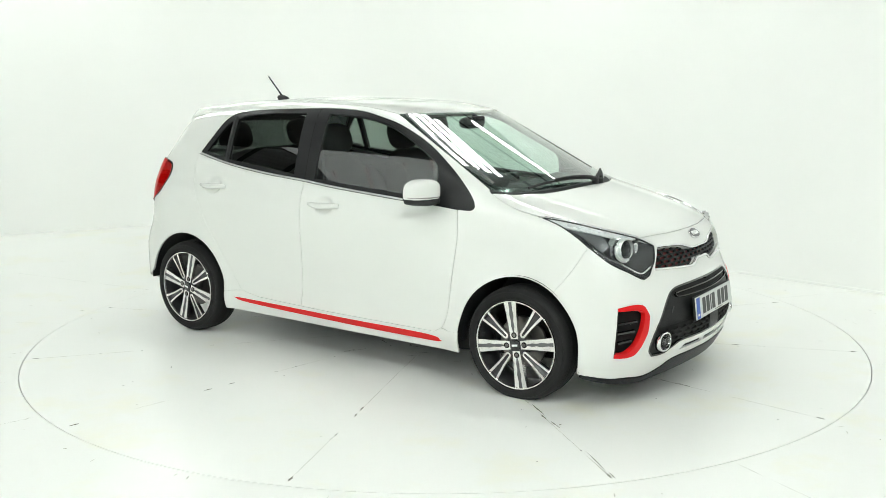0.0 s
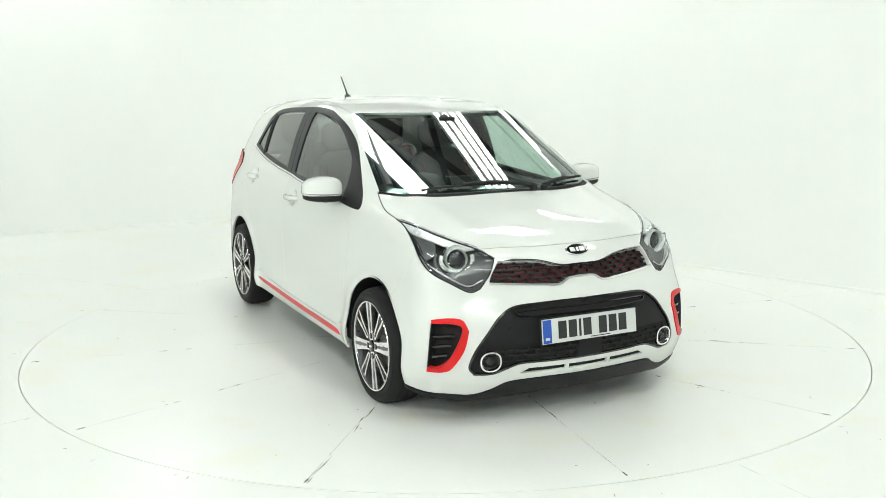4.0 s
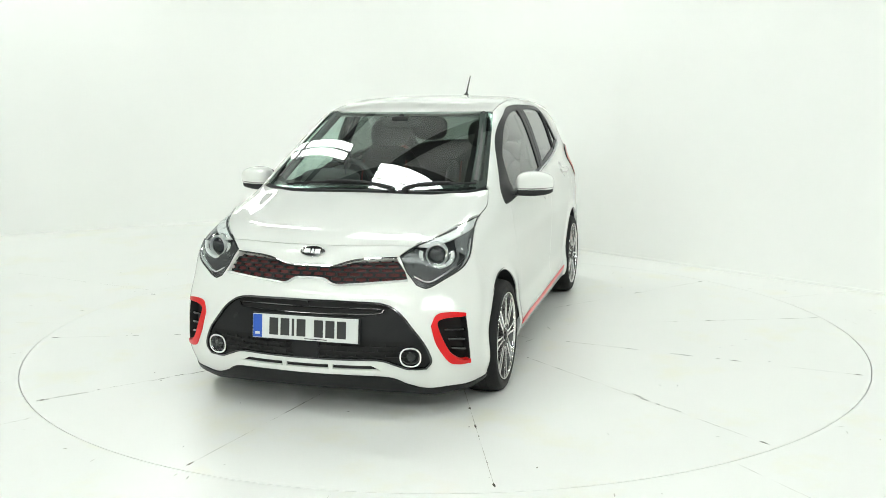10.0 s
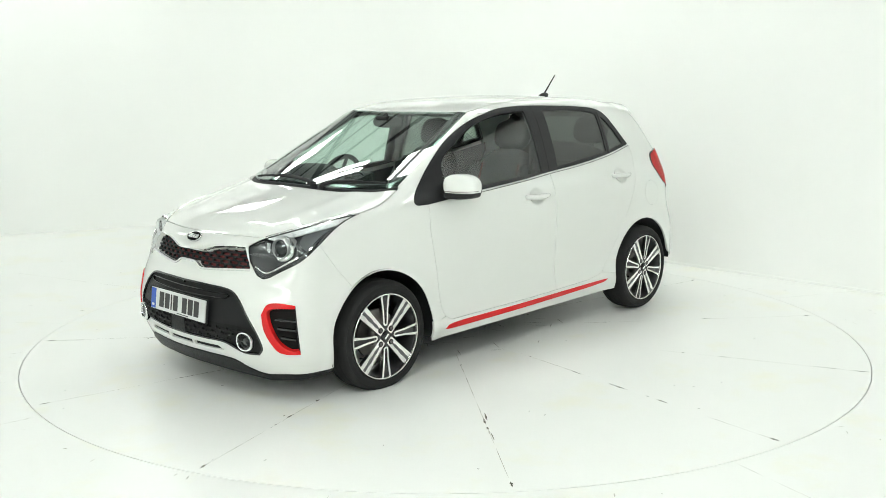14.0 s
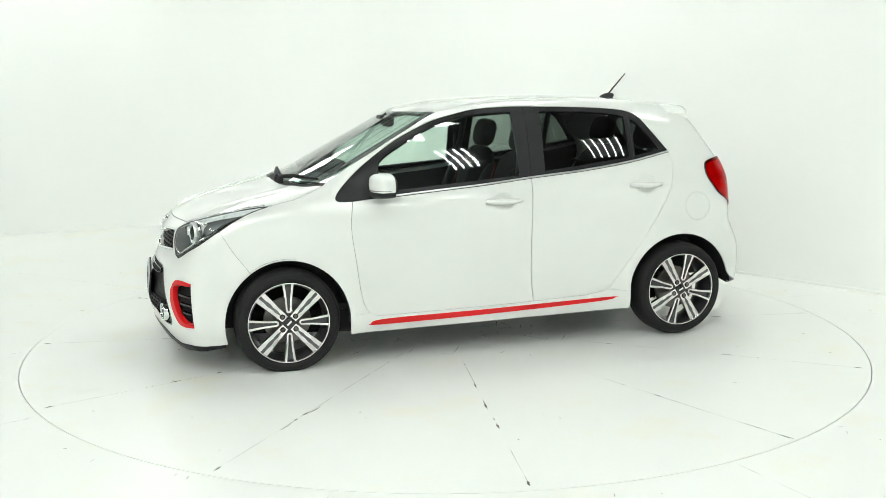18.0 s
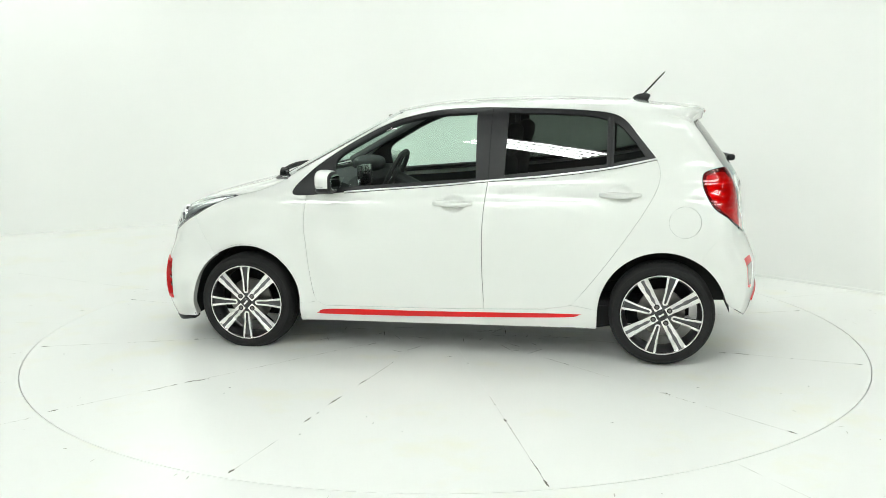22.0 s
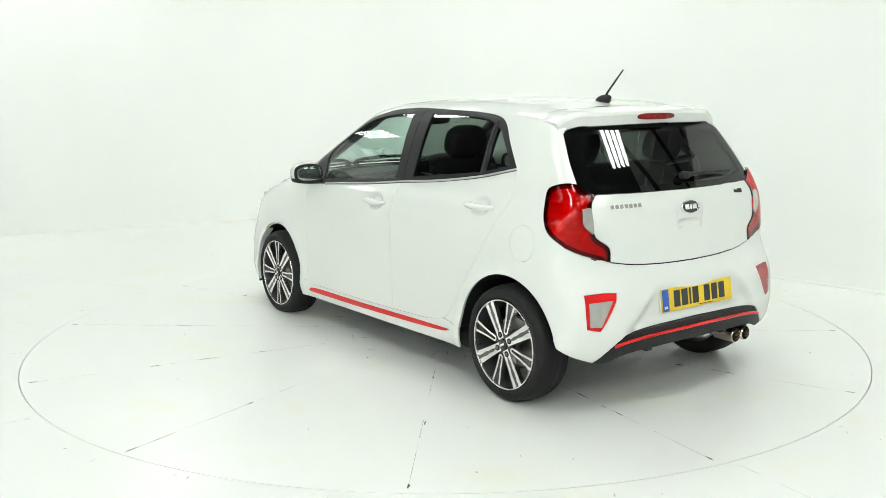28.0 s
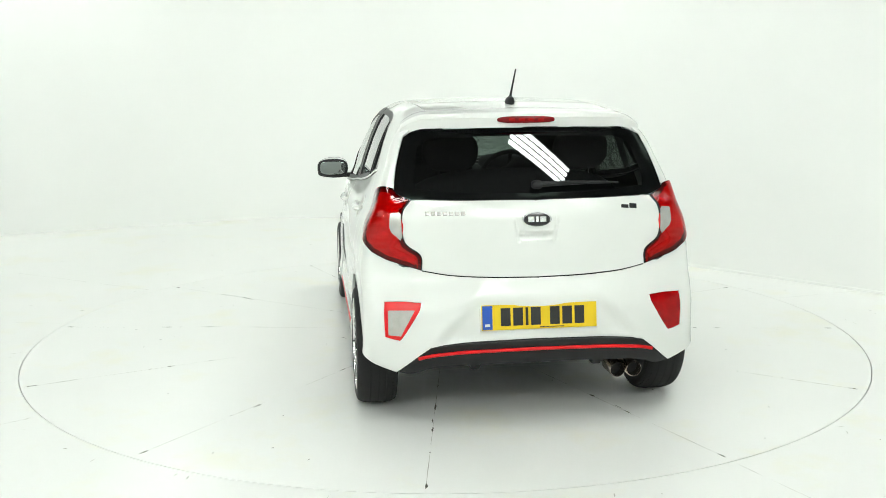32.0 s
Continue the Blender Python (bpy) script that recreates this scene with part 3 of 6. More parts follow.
def build_panels():
    L = (car, car)
    # doors with handles and cards
    fd = join(door_front, curve(S((0.72, 0.272), (0.08, 0.279), (-0.222, 0.286))), door_split[::-1], belt_front[::-1])
    rd = join(door_split, curve(S((-0.222, 0.286), (-0.57, 0.298))), door_rear, belt_rear[::-1])

    def cup(hx, hz):
        return lambda p: -0.017 * np.exp(-(((p[:, 0] - hx) / 0.060) ** 2 + ((p[:, 2] - hz) / 0.042) ** 2) ** 3)
    for nm, loop, hx, hz in (("front_door", fd, -0.045, 0.878), ("rear_door", rd, -0.965, 0.936)):
        doors = pair(nm, [loop], SIDE, PAINT, L, cell=0.028, gap=0.0026, relief=cup(hx, hz), dense=((S((hx, hz))[0], 0.095, 0.006),))
        for d, sgn in zip(doors, (1, -1)):
            # the pull handle: a rounded bar on two feet
            run = [(hx + 0.11, hz), (hx + 0.09, hz + 0.002), (hx + 0.04, hz), (hx - 0.02, hz - 0.002), (hx - 0.07, hz), (hx - 0.11, hz + 0.002)]
            p = S(*run)
            h = np.array([0.002, 0.013, 0.021, 0.023, 0.019, 0.006])
            pts = curve(p + np.array([[0, 1, 0]]) * h[:, None], 4)
            pts = [(x, y * sgn, z) for x, y, z in pts]
            rad = [0.006 + 0.011 * math.sin(math.pi * min(1, 0.12 + 0.85 * i / (len(pts) - 1))) ** 0.7 for i in range(len(pts))]
            part("handle", tube(pts, rad, 10, squash=1.0), PAINT, d)
        pair("door_card", [loop], SIDE, DASH, L, cell=0.06, off=-0.055, lip=0, gap=0.01)
    # front wing
    fender = join(door_front[:-6], S((0.80, 0.2865), (0.8633, 0.2845)), arc(AXLE_F, ARCH_F, 177.4, 55.6), seam_front[::-1], lamp_low[:k_seam + 1][::-1],
                  curve(T((1.25, 0.668), (1.12, 0.672), (0.975, 0.645), (0.955, 0.632))), curve(np.vstack([screen_corner, S((0.938, 0.950), (0.918, 0.930))]), 4, soft=False), curve(S((0.918, 0.930), (0.911, 0.914), (0.888, 0.907), (0.825, 0.908)), 4))
    pair("front_wing", [fender], RING_LOW, PAINT, L, cell=0.026, lip=0.007)
    # sill with its red stripe
    sill = join(S((0.8633, 0.2845), (0.80, 0.2865)), door_front[-6:], curve(S((0.72, 0.270), (0.08, 0.277), (-0.222, 0.284), (-0.57, 0.296))), door_rear[:9], S((-0.853, 0.301)), S((-0.85, 0.196), (0.0, 0.186), (0.86, 0.178)))
    sills = pair("sill_skirt", [sill], SIDE, PAINT, L, cell=0.03, gap=0.0006)
    back = join(curve(S((0.862, 0.20), (0.862, 0.285), (0.79, 0.33), (0.70, 0.31), (-0.60, 0.335), (-0.76, 0.40), (-0.80, 0.36), (-0.852, 0.30), (-0.852, 0.21), (0.862, 0.20)), 8, soft=False))
    pair("sill_inner", [back], SIDE, PAINT, L, cell=0.04, gap=0.0, off=-0.007, lip=0)
    stripe = join(curve(S((0.76, 0.226), (0.66, 0.251), (0.08, 0.259), (-0.57, 0.272), (-0.77, 0.274)), 10), curve(S((-0.77, 0.274), (-0.64, 0.254), (0.08, 0.231), (0.66, 0.222), (0.76, 0.226)), 10))
    for s, mir in zip(sills, (False, True)):
        panel("red_stripe", [stripe], SIDE, RED, s, "glossy red sill stripe", cell=0.03, off=0.004, lip=0.006, gap=0, mirror=mir)
    # cabin frame, quarter panel
    frame_loop = join(screen_side, roof_edge, curve(np.vstack([T((-1.20, 0.440)), S((-1.06, 1.245))]), 12, soft=False), dlo_top, curve(np.vstack([S((0.918, 0.930)), S((0.938, 0.950)), screen_corner]), 4, soft=False))
    pair("side_frame", [frame_loop], RING, PAINT, L, cell=0.024, gap=0.0)
    q_low = [q for q in door_rear if q[0] < -0.70]
    quarter = join(S((-1.06, 1.245)), curve(np.vstack([S((-1.06, 1.245)), T((-1.20, 0.440))]), 12, soft=False)[1:], curve(np.vstack([T((-1.20, 0.440), (-1.31, 0.44)), R((0.562, 1.300))]), 4, soft=False), curve(R((0.562, 1.300), (0.601, 1.18), (0.620, 1.077))),
                   tail_out[::-1], seam_rear, arc(AXLE_R, ARCH_R, 125.2, 3), S((-0.853, 0.301)), q_low, dlo_back)
    fuel = np.array([S((-1.31 + 0.085 * math.cos(a), 0.795 + 0.085 * math.sin(a)))[0] for a in np.linspace(0, 2 * math.pi, 40, endpoint=False)])
    panel("quarter_panel", [quarter, fuel], TAIL, PAINT, car, cell=0.024, gap=0.0008)
    panel("quarter_panel", [quarter], TAIL, PAINT, car, cell=0.024, gap=0.0008, mirror=True)
    panel("fuel_flap", [fuel], TAIL, PAINT, car, cell=0.02, gap=0.0024)
    # window surrounds, panes, bright strip
    dlo = join(belt_all, dlo_back, dlo_top)
    for mir in (False, True):
        sur = panel("window_surround", [dlo] + list(glass_loops.values()), SIDE, SATIN, car, "black door frames and pillar covers", cell=0.03, off=-0.003, lip=0.02, gap=0.001, mirror=mir)
        for k, ma in (("front", FRONT_GLASS), ("rear", PRIVACY), ("quarter", PRIVACY)):
            p = panel(k + "_side_window", [glass_loops[k]], SIDE, ma, car, cell=0.04, off=-0.009, lip=0.0, gap=-0.004, mirror=mir, field=SIDE_PANES)
            p.visible_shadow = False
        strip("bright_strip", [p for p in belt_all if p[0] < 0.60], 0.009, 0.001, SILVER_SATIN, sur, "bright waist strip", mirror=mir, thick=0.005)
        strip("belt_seal", [p - np.array([0, 0, 0.0078]) for p in belt_all if p[0] < 0.60], 0.0030, 0.0003, SATIN, sur, "thin black seal under the waist strip", mirror=mir, thick=0.003)
        strip("division_bar", curve(S((-0.904, 1.08), (-0.904, 1.35)), soft=False), 0.022, -0.004, BLACK, sur, mirror=mir, thick=0.006)
        strip("pillar_seam", curve(S((-0.236, 1.01), (-0.243, 1.405)), soft=False), 0.005, -0.004, CAVITY, sur, mirror=mir, thick=0.002)
    # bonnet, cowl, windscreen, roof
    bonnet = both(join(hood_front, lamp_top, curve(T((1.25, 0.668), (1.12, 0.672), (0.975, 0.645))), hood_rear[::-1]))
    panel("bonnet", [bonnet], TOP, PAINT, car, cell=0.03, gap=0.0032, relief=lambda p: 0.006 * np.exp(-((np.abs(p[:, 1]) - 0.42 - 0.10 * (1.7 - p[:, 0])) / 0.05) ** 2) * np.clip((1.72 - p[:, 0]) * 4, 0, 1))
    cowl = both(join(hood_rear, T((0.955, 0.632)), screen_base[::-1]))
    panel("cowl", [cowl], TOP, BLACK, car, "black scuttle panel", cell=0.03, off=-0.012, lip=0.0, gap=0)
    screen = both(join(screen_base, screen_side, screen_top))
    ws = panel("windscreen", [screen], TOP, WINDSCREEN, car, cell=0.04, off=-0.003, lip=0, gap=0.001, field=SCREEN_PANE)
    ws.visible_shadow = False
    band = both(join(curve(T((1.105, 0.0), (1.095, 0.22), (1.045, 0.42), (0.985, 0.545), (0.920, 0.600))), curve(T((0.920, 0.600), (0.80, 0.580), (0.55, 0.540), (0.315, 0.490))), curve(T((0.315, 0.490), (0.355, 0.30), (0.372, 0.12), (0.375, 0.0)))))
    panel("screen_border", [screen, band], TOP, BLACK_GLOSS, car, "black printed windscreen border", cell=0.03, off=-0.005, lip=0, gap=0.0)
    panel("roof", [both(join(curve(T((0.420, 0.0), (0.41, 0.14), (0.355, 0.36), (0.285, 0.512))), roof_edge, curve(T((-1.20, 0.440), (-1.20, 0.0)), soft=False)))], TOP, PAINT, car, cell=0.035, gap=0.006)
    for mir in (False, True):
        strip("roof_ditch_strip", roof_edge[:-3], 0.013, -0.009, DARK_GREY, car, "dark grey roof joint strip", mirror=mir, thick=0.003)
    # nose: bumper with its openings
    grille = both(join(curve(N((0.0, 0.712), (0.106, 0.713), (0.209, 0.738), (0.30, 0.746), (0.398, 0.749))), curve(N((0.398, 0.749), (0.440, 0.690), (0.452, 0.658)), 4, soft=False), curve(N((0.452, 0.658), (0.30, 0.648), (0.209, 0.641), (0.12, 0.637), (0.065, 0.661), (0.0, 0.663)))))
    intake = both(join(curve(N((0.0, 0.565), (0.20, 0.564), (0.355, 0.555), (0.43, 0.517), (0.49, 0.45), (0.548, 0.37), (0.574, 0.292), (0.548, 0.250))), curve(N((0.548, 0.250), (0.47, 0.250), (0.41, 0.272), (0.34, 0.294), (0.20, 0.294), (0.0, 0.294)))))
    vent = join(curve(N((0.705, 0.503), (0.640, 0.512), (0.588, 0.503), (0.567, 0.455)), 5), curve(N((0.567, 0.455), (0.592, 0.37), (0.638, 0.289), (0.672, 0.270), (0.727, 0.268)), 5), curve(N((0.727, 0.268), (0.720, 0.40), (0.705, 0.503)), 6))
    vent_c = join(curve(N((0.705, 0.503), (0.640, 0.512), (0.588, 0.503), (0.567, 0.455)), 5), curve(N((0.567, 0.455), (0.592, 0.37), (0.638, 0.289), (0.672, 0.270), (0.727, 0.268)), 5), curve(N((0.726, 0.288), (0.692, 0.290), (0.646, 0.336), (0.601, 0.438), (0.606, 0.481), (0.706, 0.488)), 5))
    slots = [join(curve(N((y0, 0.250), (y1, 0.250), (y1 - cut, 0.272), (y0, 0.272), (y0, 0.250)), 6, soft=False)) for y0, y1, cut in ((0.125, 0.345, 0.04),)]
    mid_slot = join(curve(N((-0.105, 0.250), (0.105, 0.250), (0.105, 0.272), (-0.105, 0.272), (-0.105, 0.250)), 6, soft=False))
    flip = np.array([1, -1, 1])
    bumper = both(join(hood_front, lamp_nose[::-1], lamp_low[k_seam:][::-1], seam_front, arc(AXLE_F, ARCH_F, 55.6, -16.5), curve(np.vstack([S((1.527, 0.174), (1.60, 0.166)), N((0.66, 0.158), (0.54, 0.150), (0.46, 0.176), (0.38, 0.214), (0.20, 0.222), (0.0, 0.222))]))))
    bar = panel("front_bumper", [bumper, grille, intake, vent, vent * flip, slots[0], slots[0] * flip, mid_slot], NOSE, PAINT, car, cell=0.022, gap=0.0012, lip=0.05)
    panel("lower_lip", [both(join(curve(np.vstack([N((0.0, 0.219), (0.20, 0.219), (0.38, 0.211), (0.46, 0.173), (0.54, 0.147), (0.66, 0.155)), S((1.60, 0.163), (1.532, 0.171))])), curve(np.vstack([S((1.536, 0.156), (1.60, 0.142)), N((0.66, 0.126), (0.54, 0.112), (0.42, 0.128), (0.20, 0.143), (0.0, 0.145))]))))], NOSE, DARK_GREY, car, "dark grey bumper lip", cell=0.025, off=0.003, lip=0.05)
    back = panel("intake_panel", [intake], NOSE, DARK_GREY, bar, "dark grey plate panel", cell=0.03, off=-0.014, lip=0.0, gap=-0.006)
    panel("intake_liner", [intake, NOSE.lift(shrunk(even(NOSE.flat(snap(intake)), 0.02), 0.009))], NOSE, BLACK_GLOSS, bar, "gloss black intake edge", cell=0.025, off=-0.001, lip=0.016, gap=0.0012)
    panel("grille_back", [grille], NOSE, RED_MESH, bar, "dark red grille backing", cell=0.04, off=-0.034, lip=0, gap=-0.01)
    for lo in (slots[0], slots[0] * flip, mid_slot):
        panel("slot_back", [lo], NOSE, CAVITY, bar, cell=0.04, off=-0.012, lip=0, gap=-0.006)
    # honeycomb bars in both grilles
    hexes(bar, grille, -0.020, 0.060, 0.025, BLACK, "grille_mesh", "black honeycomb grille over dark red", True)
    low = both(join(curve(N((0.0, 0.388), (0.30, 0.388), (0.520, 0.384)), 6), curve(N((0.520, 0.384), (0.545, 0.31), (0.50, 0.272)), 4), curve(N((0.50, 0.272), (0.36, 0.295), (0.0, 0.296)), 6)))
    panel("lower_grille_back", [low], NOSE, CAVITY, bar, cell=0.03, off=-0.0115, lip=0, gap=0)
    hexes(bar, low, -0.003, 0.062, 0.028, CAVITY, "lower_grille_mesh", "black honeycomb lower grille")
    upper = both(join(curve(N((0.0, 0.556), (0.26, 0.554), (0.372, 0.542)), 6), curve(N((0.372, 0.542), (0.335, 0.514), (0.0, 0.509)), 6)))
    panel("upper_slot", [upper], NOSE, CAVITY, bar, cell=0.03, off=-0.0115, lip=0.002, gap=0)
    strip("slot_bar", curve(N((-0.345, 0.531), (-0.2, 0.534), (0.0, 0.534), (0.2, 0.534), (0.345, 0.531))), 0.008, -0.009, BLACK_GLOSS, bar, thick=0.006)
    strip("slot_sill", curve(N((-0.36, 0.527), (-0.33, 0.511), (-0.16, 0.507), (0.0, 0.506), (0.16, 0.507), (0.33, 0.511), (0.36, 0.527))), 0.005, -0.006, BLACK_GLOSS, bar, thick=0.008)
    panel("radar_cover", [join(curve(N((-0.062, 0.385), (0.062, 0.385), (0.062, 0.305), (-0.062, 0.305), (-0.062, 0.385)), 5, soft=False))], NOSE, DARK_GREY, bar, "flat dark sensor cover", cell=0.03, off=0.001, lip=0.02, gap=0)
    strip("grille_trim", join(curve(N((-0.398, 0.753), (-0.30, 0.750), (-0.209, 0.742), (-0.106, 0.717), (0.0, 0.716), (0.106, 0.717), (0.209, 0.742), (0.30, 0.750), (0.398, 0.753)))), 0.008, 0.0, CHROME, bar, "chrome grille trim")
    strip("grille_trim", join(curve(N((-0.452, 0.655), (-0.30, 0.644), (-0.209, 0.637), (-0.122, 0.633), (-0.068, 0.657), (0.0, 0.660), (0.068, 0.657), (0.122, 0.633), (0.209, 0.637), (0.30, 0.644), (0.452, 0.655)))), 0.013, 0.0, CHROME, bar, "chrome grille trim")
    for k, mir in enumerate((False, True)):
        # red vent frame round black louvres
        panel("vent_frame", [vent_c], NOSE, RED, bar, "glossy red vent surround", cell=0.02, off=0.005, lip=0.03, gap=0.001, mirror=mir)
        panel("vent_liner", [vent, NOSE.lift(shrunk(even(NOSE.flat(snap(vent)), 0.012), 0.005))], NOSE, BLACK, bar, "black vent liner", cell=0.02, off=-0.002, lip=0.042, gap=0.0014, mirror=mir)
        panel("vent_back", [vent], NOSE, CAVITY, bar, cell=0.03, off=-0.042, lip=0, gap=-0.006, mirror=mir)
        for z in (0.345, 0.39, 0.435):
            strip("louvre", curve(N((0.640 + (0.40 - z) * 0.35, z), (0.685, z - 0.004), (0.716, z - 0.010))), 0.014, -0.024, BLACK_GLOSS, bar, mirror=mir, thick=0.010)
        fog_lamp(bar, 0.483, 0.316, -1 if mir else 1)
    nose_badge(bar)
    number_plate(bar, True)
    # tail
    gl = panel("tailgate_window", [tail_glass], TAIL, REAR_GLASS, car, "dark tinted rear window", cell=0.04, off=-0.002, lip=0.0, gap=0.001, field=TAIL_PANE)
    gl.visible_shadow = False
    rim_in = both(join(curve(R((0.0, 1.300), (0.25, 1.298), (0.44, 1.290), (0.500, 1.255))), curve(R((0.500, 1.255), (0.528, 1.13), (0.522, 1.075))), curve(R((0.522, 1.075), (0.30, 1.058), (0.0, 1.055)))))
    panel("rear_glass_border", [tail_glass, rim_in], TAIL, BLACK_GLOSS, gl, "black printed glass border", cell=0.04, off=-0.004, lip=0.0, gap=0.0)
    gate = panel("tailgate", [gate_low], TAIL, PAINT, car, cell=0.028, gap=0.003, dense=((R((0.0, 0.90))[0], 0.135, 0.005),),
                 relief=lambda p: -0.018 * np.exp(-((p[:, 1] / 0.075) ** 4 + ((p[:, 2] - 0.872) / 0.014) ** 4)) - 0.003 * ((np.abs(np.abs(p[:, 1]) - 0.098 + 0.2 * (0.95 - p[:, 2])) < 0.006) & (p[:, 2] > 0.84) & (p[:, 2] < 0.99)))
    tail_details(gate)
    rb = both(join(curve(R((0.0, 0.686), (0.20, 0.689), (0.38, 0.699), (0.510, 0.719))), tail_low, seam_rear, arc(AXLE_R, ARCH_R, 125.2, 165), curve(np.vstack([S((-1.555, 0.345)), R((0.712, 0.300), (0.630, 0.270))])), curve(R((0.630, 0.270), (0.506, 0.374), (0.46, 0.395), (0.30, 0.414), (0.0, 0.423)))))
    refl = join(curve(R((0.685, 0.590), (0.60, 0.594), (0.520, 0.590)), 5), curve(R((0.520, 0.590), (0.535, 0.545), (0.605, 0.434), (0.630, 0.424), (0.680, 0.436)), 5), curve(R((0.680, 0.436), (0.683, 0.51), (0.679, 0.590)), 5))

    def recess(p):
        y, z = np.abs(p[:, 1]), p[:, 2]
        s = lambda v: 1 / (1 + np.exp(-v / 0.013))
        return -0.034 * s(0.580 - z + 0.0) * s(z - 0.405) * s(0.30 + 0.9 * (0.575 - z) - y)
    rear = panel("rear_bumper", [rb, refl, refl * flip], TAIL, PAINT, car, cell=0.022, gap=0.0012, relief=recess)
    for mir in (False, True):
        rl = panel("reflector", [refl], TAIL, RED_LENS if mir else RED, rear, "red rear fog lamp and reflector", cell=0.02, off=-0.002, lip=0.02, gap=0.002, mirror=mir)
        if not mir:
            rin = join(curve(R((0.664, 0.553), (0.550, 0.557)), 4, soft=False), curve(R((0.550, 0.557), (0.612, 0.443), (0.664, 0.446), (0.664, 0.553)), 5, soft=False))
            panel("reversing_lens", [rin], TAIL, SILVER_LENS, rl, "clear reversing lamp", cell=0.02, off=0.001, lip=0.004, gap=0)
    diff = both(join(curve(R((0.0, 0.420), (0.30, 0.411), (0.46, 0.392), (0.504, 0.371), (0.627, 0.268))), curve(R((0.627, 0.268), (0.56, 0.262), (0.45, 0.296), (0.20, 0.312), (0.0, 0.314)))))
    df = panel("diffuser", [diff], TAIL, BLACK, rear, "black diffuser panel", cell=0.025, off=-0.002, lip=0.06, gap=0.001)
    strip("red_line", curve(R((-0.535, 0.341), (-0.46, 0.358), (-0.30, 0.374), (0.0, 0.382), (0.30, 0.374), (0.46, 0.358), (0.535, 0.341))), 0.014, 0.002, RED, df, "thin glossy red line", thick=0.006)
    number_plate(rear, False)
    part("exhaust_shroud", box(-1.650, -1.54, -0.53, -0.30, 0.300, 0.330, 0.008), BLACK, df, "black shroud over the exhaust tips")
    for sgn in (1, -1):
        part("tow_fin", box(-1.68, -1.61, sgn * 0.28 - 0.022, sgn * 0.28 + 0.022, 0.272, 0.345, 0.010), BLACK, df)
    # tail lamps: red lens over a dark housing, ribbed reflector, bright guide, clear inset
    swell = lambda p: 0.008 * np.exp(-((np.abs(p[:, 1]) - 0.655) / 0.05) ** 2)
    flat_lamp = even(TAIL.flat(snap(tail_lamp)), 0.012)
    inner = TAIL.lift(shrunk(flat_lamp, 0.020))
    edge = TAIL.lift(shrunk(flat_lamp, 0.0045))
    for mir in (False, True):
        lamp = panel("tail_lamp", [tail_lamp], TAIL, RED_GLASS, car, "glossy red tail lamp with clear inset", cell=0.018, off=0.006, lip=0.0, gap=0.003, mirror=mir, relief=swell)
        panel("lamp_housing", [tail_lamp], TAIL, RED_HOUSING, lamp, "dark red lamp housing", cell=0.018, off=-0.016, lip=0.03, gap=0.0022, mirror=mir, relief=swell)
        panel("lamp_seal", [tail_lamp, edge], TAIL, BLACK_GLOSS, lamp, "black lamp edge", cell=0.018, off=0.0045, lip=0.02, gap=0.0022, mirror=mir, relief=swell)
        panel("lamp_inner", [inner], TAIL, RED_REFLECTOR, lamp, "ribbed red reflector", cell=0.006, off=-0.006, lip=0.012, gap=0, mirror=mir,
              relief=lambda p: swell(p) + 0.0011 * np.sin(p[:, 2] * 2 * math.pi / 0.030) * (p[:, 0] > -1.60) - 0.006 * np.clip((p[:, 2] - 1.00) / 0.02, 0, 1))
        strip("light_guide", curve(np.vstack([R((0.592, 1.010), (0.640, 0.985)), S((-1.585, 0.93), (-1.59, 0.875)), R((0.640, 0.822), (0.575, 0.782), (0.535, 0.757))]), 6), 0.026, -0.004, RED_BRIGHT, lamp, "bright red light guide", mirror=mir, thick=0.007)
        clear = join(curve(R((0.637, 0.968), (0.600, 0.974), (0.594, 0.965), (0.591, 0.870), (0.597, 0.856), (0.634, 0.890), (0.642, 0.910), (0.637, 0.968)), 4, soft=False))
        panel("clear_lens", [clear], TAIL, SILVER_LENS, lamp, "clear indicator lens", cell=0.015, off=0.010, lip=0.006, gap=0, mirror=mir, relief=lambda p: 0.006 * np.exp(-((np.abs(p[:, 1]) - 0.655) / 0.05) ** 2))
    # head lamps
    for mir in (False, True):
        head_lamp(mir)


